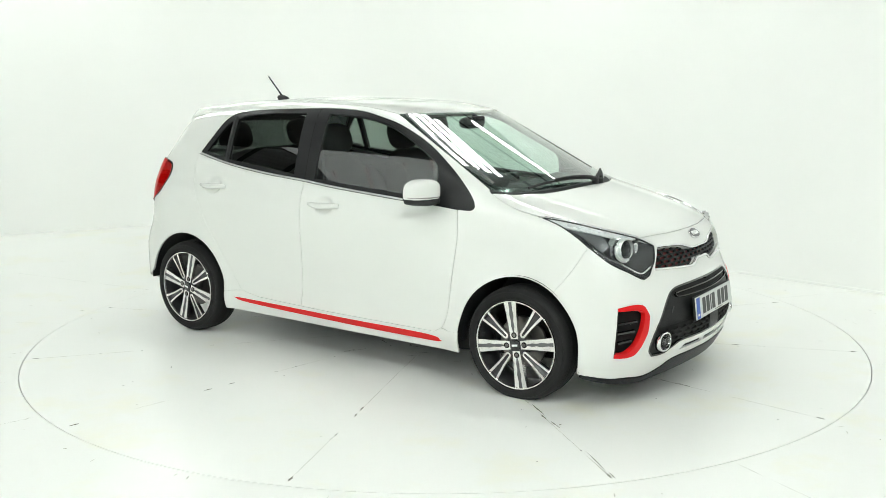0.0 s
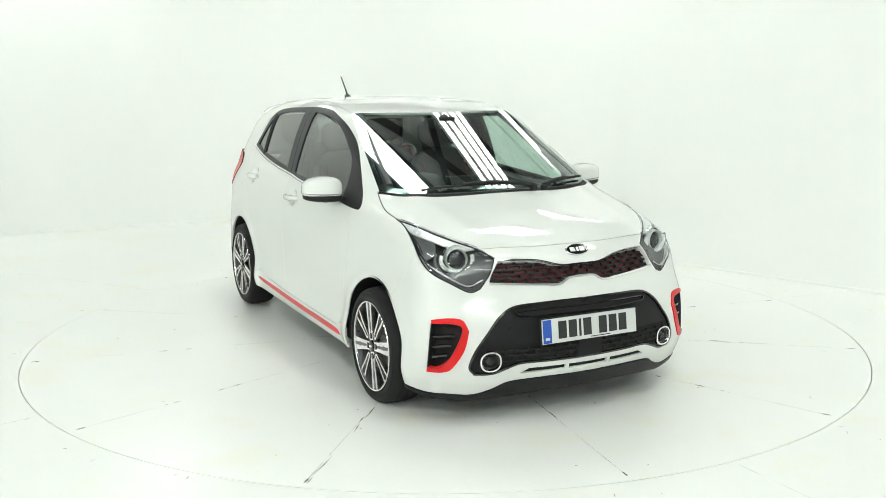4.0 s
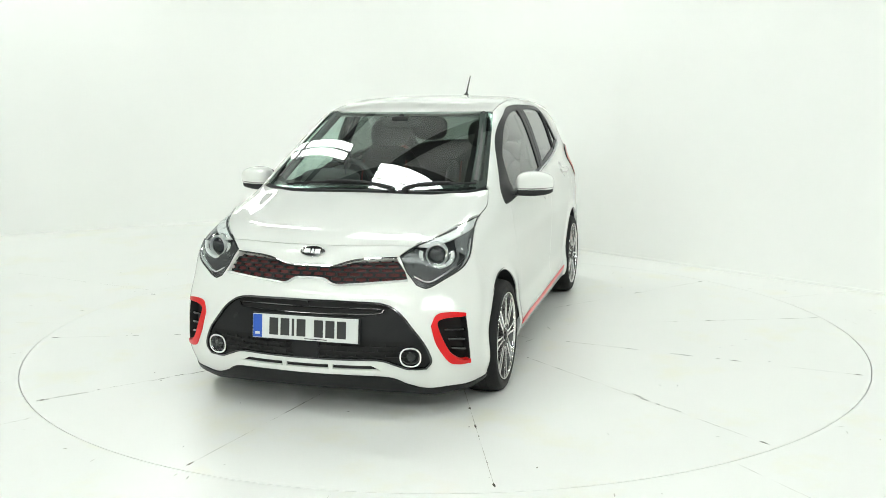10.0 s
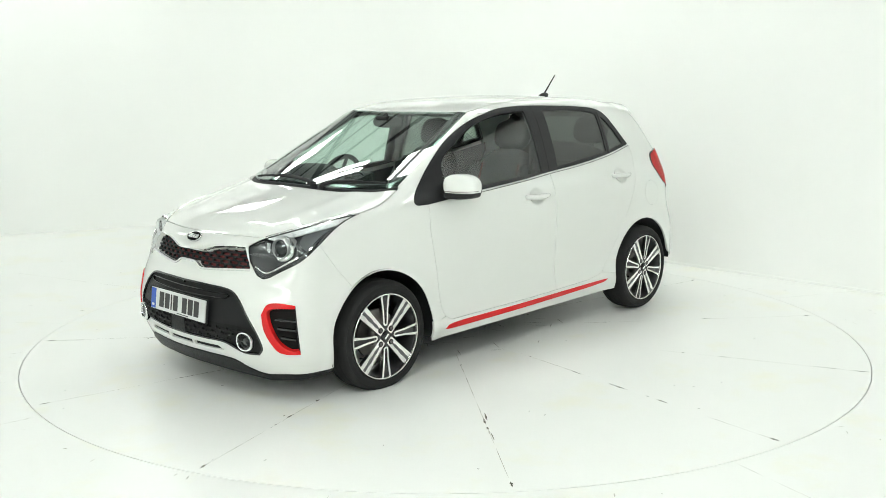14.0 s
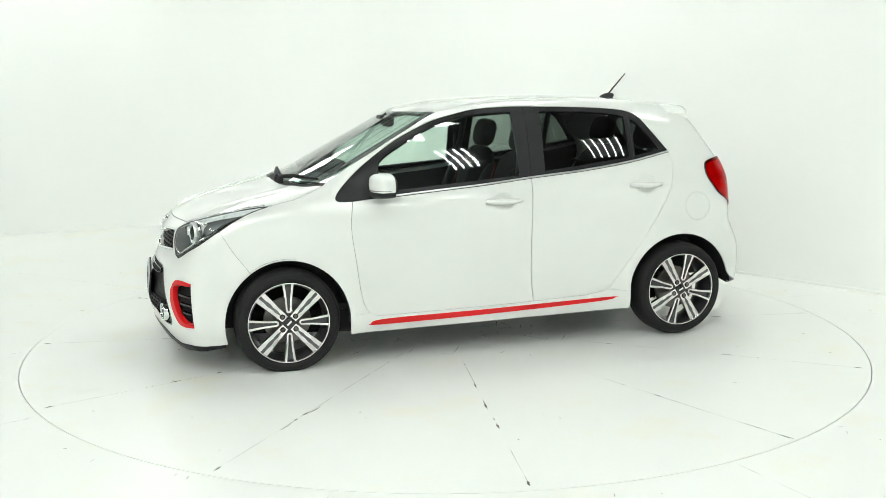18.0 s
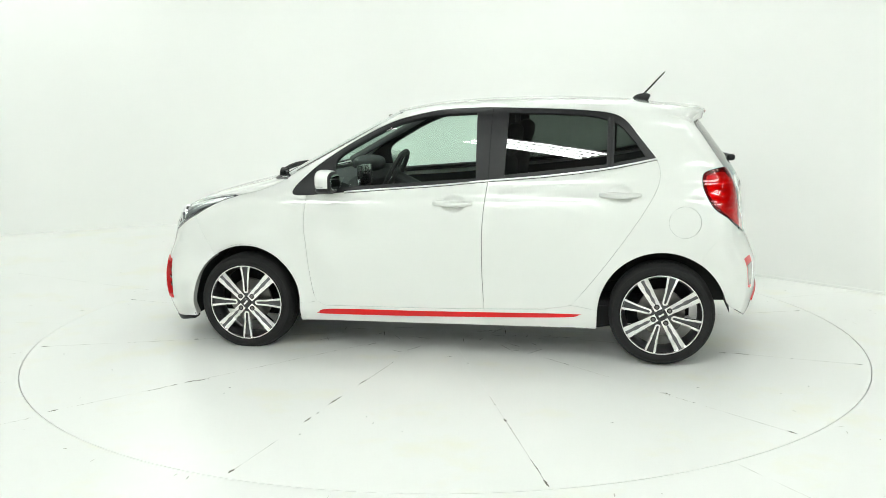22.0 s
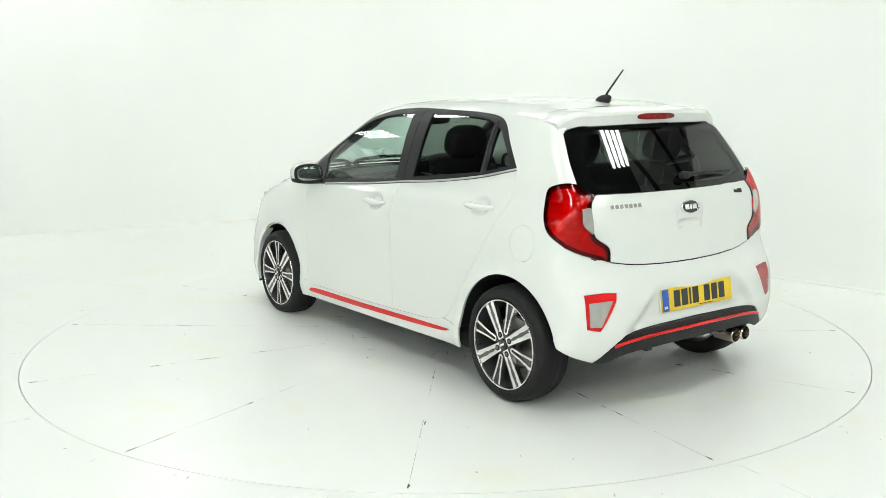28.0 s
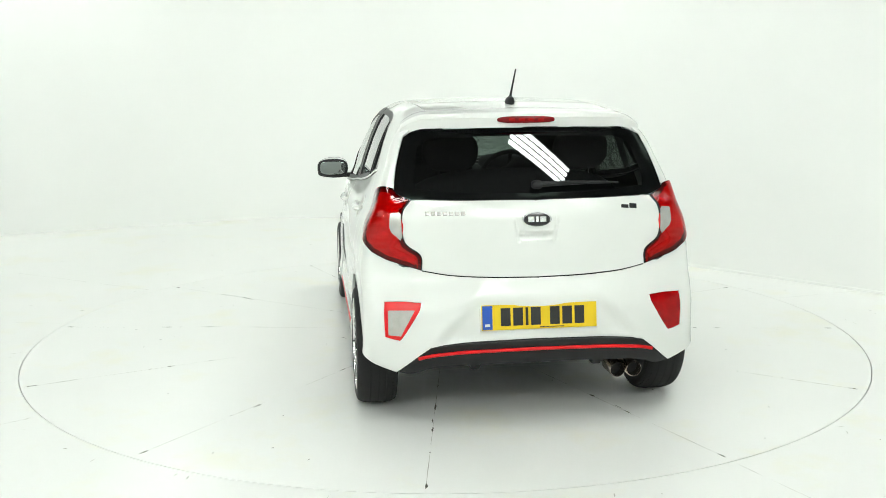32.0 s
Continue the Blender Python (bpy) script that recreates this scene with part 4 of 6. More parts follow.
def hexes(parent, loop, off, w, h, material, name, label, cut=False):
    """A mesh of stretched honeycomb bars on the skin within an outline."""
    q = NOSE.flat(np.asarray(loop))
    bm = bmesh.new()
    lo, hi = q.min(0), q.max(0)
    row, z = 0, lo[1]
    cells = []
    while z < hi[1] + h:
        u = lo[0] + (w / 2 if row % 2 else 0)
        while u < hi[0] + w:
            cells.append((u, z))
            u += w
        z += h * 0.86
        row += 1
    c = np.array(cells)
    if not cut:
        c = c[inside(c, q)]
    ring = np.array([(-0.5, -0.36), (-0.5, 0.36), (0, 0.5), (0.5, 0.36), (0.5, -0.36), (0, -0.5)]) * [w, h]
    allp = np.concatenate([c[:, None] + ring[None] * 1.0, c[:, None] + ring[None] * [0.82, 0.62]], 1).reshape(-1, 2)
    p = NOSE.lift(allp)
    n = skin_normal(p)
    ok = inside(allp, q)
    front = p + n * off
    deep = p + n * (off - 0.012)
    verts, faces = [], []
    for i in range(len(c)):
        b = i * 12
        if not (ok[b:b + 12].any() if cut else ok[b:b + 12].all()):
            continue
        base = len(verts)
        verts += list(front[b:b + 12]) + list(deep[b + 6:b + 12])
        for k in range(6):
            j = (k + 1) % 6
            faces += [[base + k, base + j, base + 6 + j, base + 6 + k], [base + 6 + k, base + 6 + j, base + 12 + j, base + 12 + k]]
    bm.free()
    ob = mesh_ob(name, verts, faces, material, parent, label)
    ob["kind"] = "stuff"
    return ob


RED_MESH = mat("grille_dark_red", (0.12, 0.008, 0.008), 0.5, spread=0.4, scale=60)


def fog_lamp(parent, y, z, sgn):
    p = N((y, z))[0]
    n = skin_normal(p[None])[0]
    m = Matrix.Translation((p[0], p[1] * sgn, p[2])) @ Vector((n[0], n[1] * sgn * 0.6, 0.0)).to_track_quat("X", "Z").to_matrix().to_4x4()

    def ring(hw, hh, x, k=0.55, num=28):
        return [(x, hw * math.copysign(abs(math.cos(a)) ** k, math.cos(a)), hh * math.copysign(abs(math.sin(a)) ** k, math.sin(a))) for a in np.linspace(0, 2 * math.pi, num, endpoint=False)]

    def loft(rings, cap=True):
        bm = bmesh.new()
        vs = [[bm.verts.new(q) for q in r] for r in rings]
        for a, b in zip(vs, vs[1:]):
            for k in range(len(a)):
                bm.faces.new((a[k], a[(k + 1) % len(a)], b[(k + 1) % len(a)], b[k]))
        if cap:
            bm.faces.new(vs[-1])
        return bm
    lamp = part("fog_lamp", loft([ring(0.052, 0.048, -0.03, 0.86), ring(0.052, 0.048, 0.002, 0.86), ring(0.050, 0.046, 0.008, 0.86), ring(0.043, 0.039, 0.009, 0.86), ring(0.041, 0.037, 0.002, 0.86), ring(0.039, 0.035, -0.02, 0.86)], False), CHROME, parent, "fog lamp in a chrome ring", m=m)
    part("bowl", loft([ring(0.042, 0.038, 0.0, 0.86), ring(0.035, 0.031, -0.022, 0.8), ring(0.01, 0.01, -0.03, 1)]), LAMP_BLACK, lamp)
    part("lens", lathe([(0.024, -0.024), (0.024, -0.010), (0.017, -0.002), (0.0005, 0.001)], 24, "X"), PROJECTOR, lamp)
    part("cover", loft([ring(0.041, 0.037, 0.003, 0.86), ring(0.026, 0.023, 0.008, 0.8), ring(0.002, 0.002, 0.010, 1)]), CLEAR_LENS, lamp)


def ellipse_badge(parent, m, a, b):
    """Dark oval badge with a bright rim and a bright bar in place of lettering."""
    def oval(s, h, num=40):
        return [(a * s * math.cos(t), b * s * math.sin(t), h) for t in np.linspace(0, 2 * math.pi, num, endpoint=False)]

    def loft(rings):
        bm = bmesh.new()
        vs = [[bm.verts.new(q) for q in r] for r in rings]
        for p, q in zip(vs, vs[1:]):
            for k in range(len(p)):
                bm.faces.new((p[k], p[(k + 1) % len(p)], q[(k + 1) % len(p)], q[k]))
        bm.faces.new(vs[-1])
        return bm
    bd = part("badge", loft([oval(1.0, -0.004), oval(1.0, 0.003), oval(0.95, 0.006), oval(0.89, 0.005), oval(0.87, 0.003)]), CHROME, parent, "oval chrome-rimmed badge", m=m)
    part("badge_field", loft([oval(0.87, 0.0031), oval(0.5, 0.0048), oval(0.1, 0.0052)]), BLACK_GLOSS, bd)
    for x0, x1 in ((-0.62, -0.20), (-0.08, 0.10), (0.2, 0.62)):
        part("badge_bar", box(x0 * a, x1 * a, -0.36 * b, 0.36 * b, 0.004, 0.0072, 0.0006, 1), LAMP_SILVER, bd)
    return bd


def nose_badge(parent):
    p = N((0.0, 0.772))[0]
    n = Vector(skin_normal(p[None])[0])
    m = Matrix.Translation(Vector(p) + n * 0.004) @ Matrix((Vector((0, 1, 0)), n.cross(Vector((0, 1, 0))), n)).transposed().to_4x4()
    ellipse_badge(parent, m, 0.062, 0.030)


def number_plate(parent, ahead):
    """A plate with a blue end and plain dark bars."""
    w, h = 0.26, 0.0555
    x, z = (N((0.0, 0.438))[0][0] + 0.004, 0.438) if ahead else (-1.724, 0.520)
    tilt = 7 if ahead else -6
    m = Matrix.Translation((x, 0, z)) @ pose(0, 0, 0, 90, 0, 90 if ahead else -90) @ pose(0, 0, 0, -tilt if ahead else -8, 0, 0)
    pl = part("number_plate", box(-w, w, -h, h, -0.004, 0.003, 0.0015, 1), PLATE_WHITE if ahead else PLATE_YELLOW, parent, "%s number plate with dark bars" % ("white" if ahead else "yellow"), m=m)
    part("plate_band", box(-w + 0.003, -w + 0.048, -h + 0.003, h - 0.003, 0.0031, 0.0042), PLATE_BLUE, pl, "blue plate band")
    part("band_mark", box(-w + 0.014, -w + 0.037, -h + 0.016, -h + 0.028, 0.0043, 0.0048), PLATE_WHITE, pl)
    cx = -0.175
    for k in range(7):
        wide = 0.012 if k == 2 else 0.044
        part("bar", box(cx, cx + wide, -0.038, 0.041, 0.0031, 0.0040), PLATE_INK, pl)
        cx += wide + 0.012 + (0.030 if k == 3 else 0)
    part("plate_line", box(0.0, 0.11, -0.0495, -0.0455, 0.0031, 0.0037), PLATE_INK, pl)
    part("holder", box(-w - 0.006, w + 0.006, -h - 0.005, h + 0.005, -0.014, -0.0042, 0.002, 1), BLACK if ahead else PAINT, pl)


def tail_details(gate):
    # badge over the release, model marks as plain bars
    p = R((-0.0, 0.942))[0]
    n = Vector(skin_normal(p[None])[0])
    left = Vector((0, -1, 0))
    m = Matrix.Translation(Vector(p) + n * 0.004) @ Matrix((left, n.cross(left), n)).transposed().to_4x4()
    ellipse_badge(gate, m, 0.066, 0.033)
    for y0, y1, z, h in [(0.49 - 0.026 * k, 0.49 - 0.026 * k - 0.019, 0.972, 0.009) for k in range(7)] + [(-0.40, -0.435, 0.985, 0.008), (-0.44, -0.475, 0.985, 0.011)]:
        q = R(((y0 + y1) / 2, z))[0]
        n2 = Vector(skin_normal(q[None])[0])
        part("mark_bar", box(-abs(y1 - y0) / 2, abs(y1 - y0) / 2, -h, h, -0.003, 0.003, 0.001, 1), SILVER_LENS if y0 > 0 else DARK_GREY, gate, m=Matrix.Translation(q) @ Matrix((left, n2.cross(left), n2)).transposed().to_4x4())


def head_lamp(mir):
    loop = join(lamp_low, lamp_nose, lamp_top)
    sgn = -1 if mir else 1

    def bowl(p):
        # deeper towards the middle
        c = np.array([1.62, 0.59, 0.75])
        d = np.linalg.norm((p - c) * [0.7, 1, 1.3], axis=1)
        return -0.010 - 0.050 * np.clip(1 - d / 0.20, 0, 1)
    lens = panel("head_lamp", [loop], NOSE, CLEAR_LENS, car, "clear head lamp with projector and dark inside", cell=0.02, off=0.001, lip=0.0, gap=0.002, mirror=mir)
    panel("bucket", [loop], NOSE, LAMP_BLACK, lens, cell=0.02, lip=0.0, gap=0.001, mirror=mir, relief=bowl)
    panel("lamp_seal", [loop, shrink_loop(loop, 0.006)], NOSE, BLACK, lens, "black rubber seal", cell=0.02, off=-0.002, lip=0.006, gap=0.0015, mirror=mir)
    # bright upper blade and lower bar
    blade = join(curve(T((1.682, 0.468), (1.605, 0.532), (1.515, 0.587), (1.40, 0.632), (1.275, 0.668)), 6), curve(T((1.275, 0.668), (1.40, 0.668), (1.51, 0.644), (1.60, 0.596), (1.672, 0.520)), 6))
    panel("blade", [blade], TOP, LAMP_SILVER, lens, "silver upper blade", cell=0.02, off=-0.003, lip=0.008, gap=0, mirror=mir)
    strip("edge_trim", [p for p in lamp_top if 1.27 < p[0] < 1.69], 0.007, 0.0, CHROME, lens, mirror=mir, thick=0.004)
    strip("daylight_bar", curve(np.vstack([N((0.478, 0.672), (0.54, 0.646), (0.603, 0.676)), S((1.635, 0.733), (1.57, 0.772), (1.50, 0.812))]), 5), 0.009, -0.006, CHROME, lens, "clear daylight bar", mirror=mir, thick=0.005)
    # grey fin behind the projector
    fin = join(curve(S((1.60, 0.75), (1.54, 0.80), (1.44, 0.845), (1.37, 0.872)), 5), curve(S((1.37, 0.872), (1.46, 0.865), (1.56, 0.83), (1.62, 0.785), (1.60, 0.75)), 5))
    panel("inner_fin", [fin], NOSE, LAMP_GREY, lens, "grey inner fin", cell=0.02, off=-0.008, lip=0.006, gap=0, mirror=mir)
    # projector
    c = Vector((1.668, sgn * 0.560, 0.758))
    m = Matrix.Translation(c) @ Vector((1, sgn * 0.25, 0.03)).to_track_quat("X", "Z").to_matrix().to_4x4()
    ring = part("projector_ring", lathe([(0.053, -0.07), (0.052, -0.012), (0.050, 0.005), (0.0475, 0.008), (0.0445, 0.003), (0.042, -0.03)], 36, "X"), SILVER_SATIN, lens, "bright projector ring", m=m)
    part("projector_lens", lathe([(0.042, -0.02), (0.040, -0.004), (0.029, 0.008), (0.013, 0.013), (0.0004, 0.014)], 32, "X"), PROJECTOR, ring)
    part("ring_edge", lathe([(0.0605, -0.03), (0.0615, -0.02), (0.0605, -0.012)], 36, "X"), CHROME, ring)
    # guide light: an open horseshoe round the projector
    for r0, thick, shine in ((0.070, 0.0095, LAMP_SILVER), (0.094, 0.006, LAMP_GREY)):
        for k in range(6):
            pts = []
            for a in np.linspace(-200 + 37 * k, -200 + 37 * k + 34, 8):
                t = radians(a)
                pts.append(m @ Vector((0.006 - 0.45 * abs(r0 - 0.06), r0 * 1.05 * math.cos(t), r0 * 0.80 * math.sin(t))))
            part("guide_light", tube(pts, thick, 8), shine, lens, "clear horseshoe light guide")


def shrink_loop(loop, d):
    """The same outline a little smaller, on the skin."""
    q = even(NOSE.flat(snap(loop)), 0.012)
    return NOSE.lift(shrunk(q, d))


PROJECTOR = mat("projector_glass", (0.012, 0.013, 0.015), 0.06, coat=0.6)


# ---- wheels ----
def settle(bm, at):
    """The tyre gives where it stands: nothing goes below the floor, and the wall bulges a little there."""
    back = at.inverted()
    for v in bm.verts:
        p = at @ v.co
        if p.z < 0.0012:
            p.y += math.copysign(0.35 * (0.0012 - p.z), p.y) if abs(p.y) > 0.74 else 0.0
            p.z = 0.0012
            v.co = back @ p
    return bm


def wheel(ax, sgn, turn):
    """Tyre, turned alloy with four broad and four looped spokes, disc brake. Outer face towards sgn * y."""
    at = pose(ax, sgn * 0.797, HUB_F if ax > 0 else HUB_R, 0, 0, 0 if sgn > 0 else 180) @ pose(0, 0, 0, 0, turn, 0)
    hub = mesh_ob("wheel", *ring_mesh(), STEEL, car, "two-tone alloy wheel", m=at)
    hub.data.polygons.foreach_set("use_smooth", [True] * len(hub.data.polygons))
    tyre = part("tyre", settle(lathe([(0.217, -0.185), (0.240, -0.193), (0.264, -0.191), (0.279, -0.178), (0.2858, -0.155), (0.2875, -0.10), (0.2858, -0.045), (0.279, -0.021), (0.273, -0.012), (0.266, -0.0065), (0.2645, -0.0075), (0.263, -0.0050), (0.247, -0.0005), (0.236, -0.003), (0.2345, -0.0045), (0.233, -0.0035), (0.229, -0.006), (0.224, -0.012), (0.217, -0.03)], 128), at), RUBBER, hub, "low-profile black tyre")
    # raised dark bands: the shade of the tread grooves is put into the colour
    for y in (-0.062, -0.10, -0.138):
        part("tread_groove", settle(lathe([(0.2868, y - 0.004), (0.2880, y - 0.0035), (0.2880, y + 0.0035), (0.2868, y + 0.004)], 96), at), CAVITY, tyre)
    # tread blocks: short cross sipes on both shoulders
    bm = bmesh.new()
    for k in range(72):
        for y0, y1, slant in ((-0.186, -0.160, -0.3), (-0.046, -0.016, 0.3)):
            made = bmesh.ops.create_cube(bm, size=1.0, matrix=Matrix.Rotation(2 * math.pi * (k + slant) / 72, 4, "Y") @ Matrix.LocRotScale((0, (y0 + y1) / 2, 0.2768), Euler((0.42 * (1 if y0 < -0.1 else -1), 0, 0)), (0.0042, y1 - y0, 0.0075)))
    tag = part("tread_pattern", settle(bm, at), CAVITY, tyre, smooth=False)
    tag["kind"] = "stuff"
    part("rim_barrel", lathe([(0.219, -0.18), (0.203, -0.16), (0.195, -0.10), (0.201, -0.04), (0.211, -0.014)], 72), GUNMETAL, hub)
    part("rim_lip", lathe([(0.2140, -0.022), (0.2145, -0.009), (0.2160, -0.0045), (0.2210, -0.0035), (0.2240, -0.008), (0.2240, -0.02)], 96), MACHINED, hub, "machined rim edge")
    up = pose(0, 0, 0, -90, 0, 0)
    # broad spokes with a wavy grey groove, each on a bolt
    for k in range(4):
        rot = pose(0, 0, 0, 0, 90 * k, 0)
        out = [(-0.021, 0.030), (-0.0245, 0.10), (-0.034, 0.2165), (0.034, 0.2165), (0.0245, 0.10), (0.021, 0.030)]
        part("spoke", prism(out, -0.034, -0.010, m=up), MACHINED, hub, m=rot)
        groove = [(-0.003, 0.066), (-0.0085, 0.095), (-0.006, 0.120), (-0.011, 0.150), (-0.0075, 0.180), (-0.0095, 0.2150), (0.0095, 0.2150), (0.0075, 0.180), (0.011, 0.150), (0.006, 0.120), (0.0085, 0.095), (0.003, 0.066)]
        part("spoke_groove", prism(groove, -0.030, -0.0090, m=up), GROOVE_GREY, hub, "grey wavy spoke inlay", m=rot)
        part("wheel_nut", lathe([(0.0095, -0.02), (0.0095, -0.008), (0.007, -0.005), (0.0004, -0.0045)], 6, at=(0, 0, 0.050)), STEEL, hub, m=rot)
        # flat dark disc round the nut: the pocket's shade as colour
        part("nut_pocket", lathe([(0.0150, -0.012), (0.0145, -0.0088), (0.0004, -0.0086)], 20, at=(0, 0, 0.050)), CAVITY, hub, m=rot)
        # looped spoke: two slim legs that meet in a round end near the centre
        rot2 = pose(0, 0, 0, 0, 90 * k + 45, 0)
        for q in (-1, 1):
            bend = [(q * 0.0155 * math.sin(a), 0.070 - 0.0155 * math.cos(a)) for a in np.linspace(0, math.pi / 2, 6)]
            core = [(q * 0.0062 * math.sin(a), 0.070 - 0.0062 * math.cos(a)) for a in np.linspace(math.pi / 2, 0, 5)]
            leg = bend + [(q * 0.019, 0.13), (q * 0.0315, 0.2165), (q * 0.0185, 0.2165), (q * 0.0090, 0.13)] + core
            part("loop_leg", prism(leg, -0.034, -0.010, m=up), MACHINED, hub, m=rot2)
        web = [(-0.006, 0.068), (-0.020, 0.209), (0.020, 0.209), (0.006, 0.068)]
        part("loop_web", prism(web, -0.036, -0.026, m=up), GUNMETAL, hub, m=rot2)
    part("hub_plate", lathe([(0.056, -0.036), (0.054, -0.016), (0.050, -0.0125), (0.030, -0.0125), (0.028, -0.014)], 40), GUNMETAL, hub)
    part("centre_cap", lathe([(0.028, -0.02), (0.028, -0.007), (0.024, -0.004), (0.0004, -0.003)], 32), BLACK_GLOSS, hub, "black centre cap")
    part("cap_mark", box(-0.016, 0.016, -0.0035, -0.002, -0.005, 0.005), CHROME, hub)
    part("brake_disc", lathe([(0.06, -0.085), (0.128, -0.085), (0.130, -0.088), (0.130, -0.100), (0.06, -0.102)], 48), STEEL, hub, "steel brake disc")
    part("valve", tube([(0.178, -0.02, 0.06), (0.175, -0.004, 0.06)], 0.004, 8), RUBBER, hub)


def ring_mesh():
    """The wheel's bearing hub."""
    v, f = [], []
    prof = [(0.030, -0.15), (0.055, -0.12), (0.055, -0.05), (0.02, -0.04)]
    n = 24
    for r, h in prof:
        v += [(r * math.cos(2 * math.pi * k / n), h, r * math.sin(2 * math.pi * k / n)) for k in range(n)]
    for i in range(len(prof) - 1):
        f += [[i * n + k, i * n + (k + 1) % n, (i + 1) * n + (k + 1) % n, (i + 1) * n + k] for k in range(n)]
    return np.array(v), f


def arch_liner(ax, r, sgn):
    bm = bmesh.new()
    rows = []
    for y in (0.770, 0.70, 0.45):
        rows.append([bm.verts.new((ax + (r + 0.010) * math.cos(a), sgn * y, (ARCH_ZF if ax > 0 else ARCH_ZR) + (r + 0.010) * math.sin(a))) for a in np.radians(np.linspace(-15 if ax > 0 else 2, 186 if ax > 0 else 176, 36))])
    for a, b in zip(rows, rows[1:]):
        for k in range(35):
            bm.faces.new((a[k], a[k + 1], b[k + 1], b[k]))
    bm.faces.new(rows[-1])
    part("arch_liner", bm, BLACK, car, "black wheel arch liner")


# ---- outside fittings ----
def blob(half, at, k=2.6, nu=36, nv=22, cut=None):
    """A rounded box (superellipsoid) for mirror shells, headrests and cushions."""
    bm = bmesh.new()
    rows = []
    f = lambda c: math.copysign(abs(c) ** (2 / k), c)
    for j in range(1, nv):
        v = -math.pi / 2 + math.pi * j / nv
        row = []
        for i in range(nu):
            u = 2 * math.pi * i / nu
            p = [half[0] * f(math.cos(v)) * f(math.cos(u)), half[1] * f(math.cos(v)) * f(math.sin(u)), half[2] * f(math.sin(v))]
            if cut:
                p = cut(p)
            row.append(bm.verts.new((p[0] + at[0], p[1] + at[1], p[2] + at[2])))
        rows.append(row)
    for a, b in zip(rows, rows[1:]):
        for i in range(nu):
            bm.faces.new((a[i], a[(i + 1) % nu], b[(i + 1) % nu], b[i]))
    bm.faces.new(rows[0][::-1])
    bm.faces.new(rows[-1])
    return bm


def door_mirror(sgn):
    def shape_cap(p):
        x, y, z = p
        t = (y / 0.105)
        x = max(x * (1 - 0.24 * max(t, 0)) - 0.014 * t, -0.040)
        z = z * (1 - 0.13 * max(t, 0)) + 0.007 * (1 - t * t) - 0.003 * max(t, 0)
        return [x, y * sgn, z]
    at = (0.672, sgn * 0.836, 0.999)
    m = part("door_mirror", blob((0.066, 0.101, 0.058), at, 3.3, cut=shape_cap), PAINT, car, "white door mirror with black base")
    part("mirror_base", blob((0.062, 0.099, 0.023), (0.672, sgn * 0.834, 0.951), 3.2, cut=lambda p: [max(p[0] * (1 - 0.24 * max(p[1] / 0.1, 0)) - 0.014 * p[1] / 0.1, -0.042), p[1] * sgn, p[2] + 0.010 * max(p[1] / 0.1, 0)]), BLACK, m, "black lower mirror shell")
    part("mirror_arm", box(0.650, 0.712, min(sgn * 0.67, sgn * 0.80), max(sgn * 0.67, sgn * 0.80), 0.930, 0.957, 0.010), BLACK, m)
    part("indicator", blob((0.062, 0.099, 0.006), (0.674, sgn * 0.837, 0.972), 2.8, cut=lambda p: [max(p[0] * (1 - 0.24 * max(p[1] / 0.1, 0)) - 0.014 * p[1] / 0.1, -0.02) + 0.003, p[1] * sgn * 1.01, p[2] + 0.006 * max(p[1] / 0.1, 0)]), SILVER_LENS, m, "clear side indicator strip")
    part("mirror_rim", blob((0.012, 0.100, 0.058), (0.631, sgn * 0.834, 0.996), 2.9), BLACK, m, "black mirror housing edge")
    part("mirror_glass", blob((0.003, 0.084, 0.044), (0, 0, 0), 3.4), MIRROR, m, "mirror glass", m=pose(0.6175, sgn * 0.834, 0.996, 0, 4, 0))


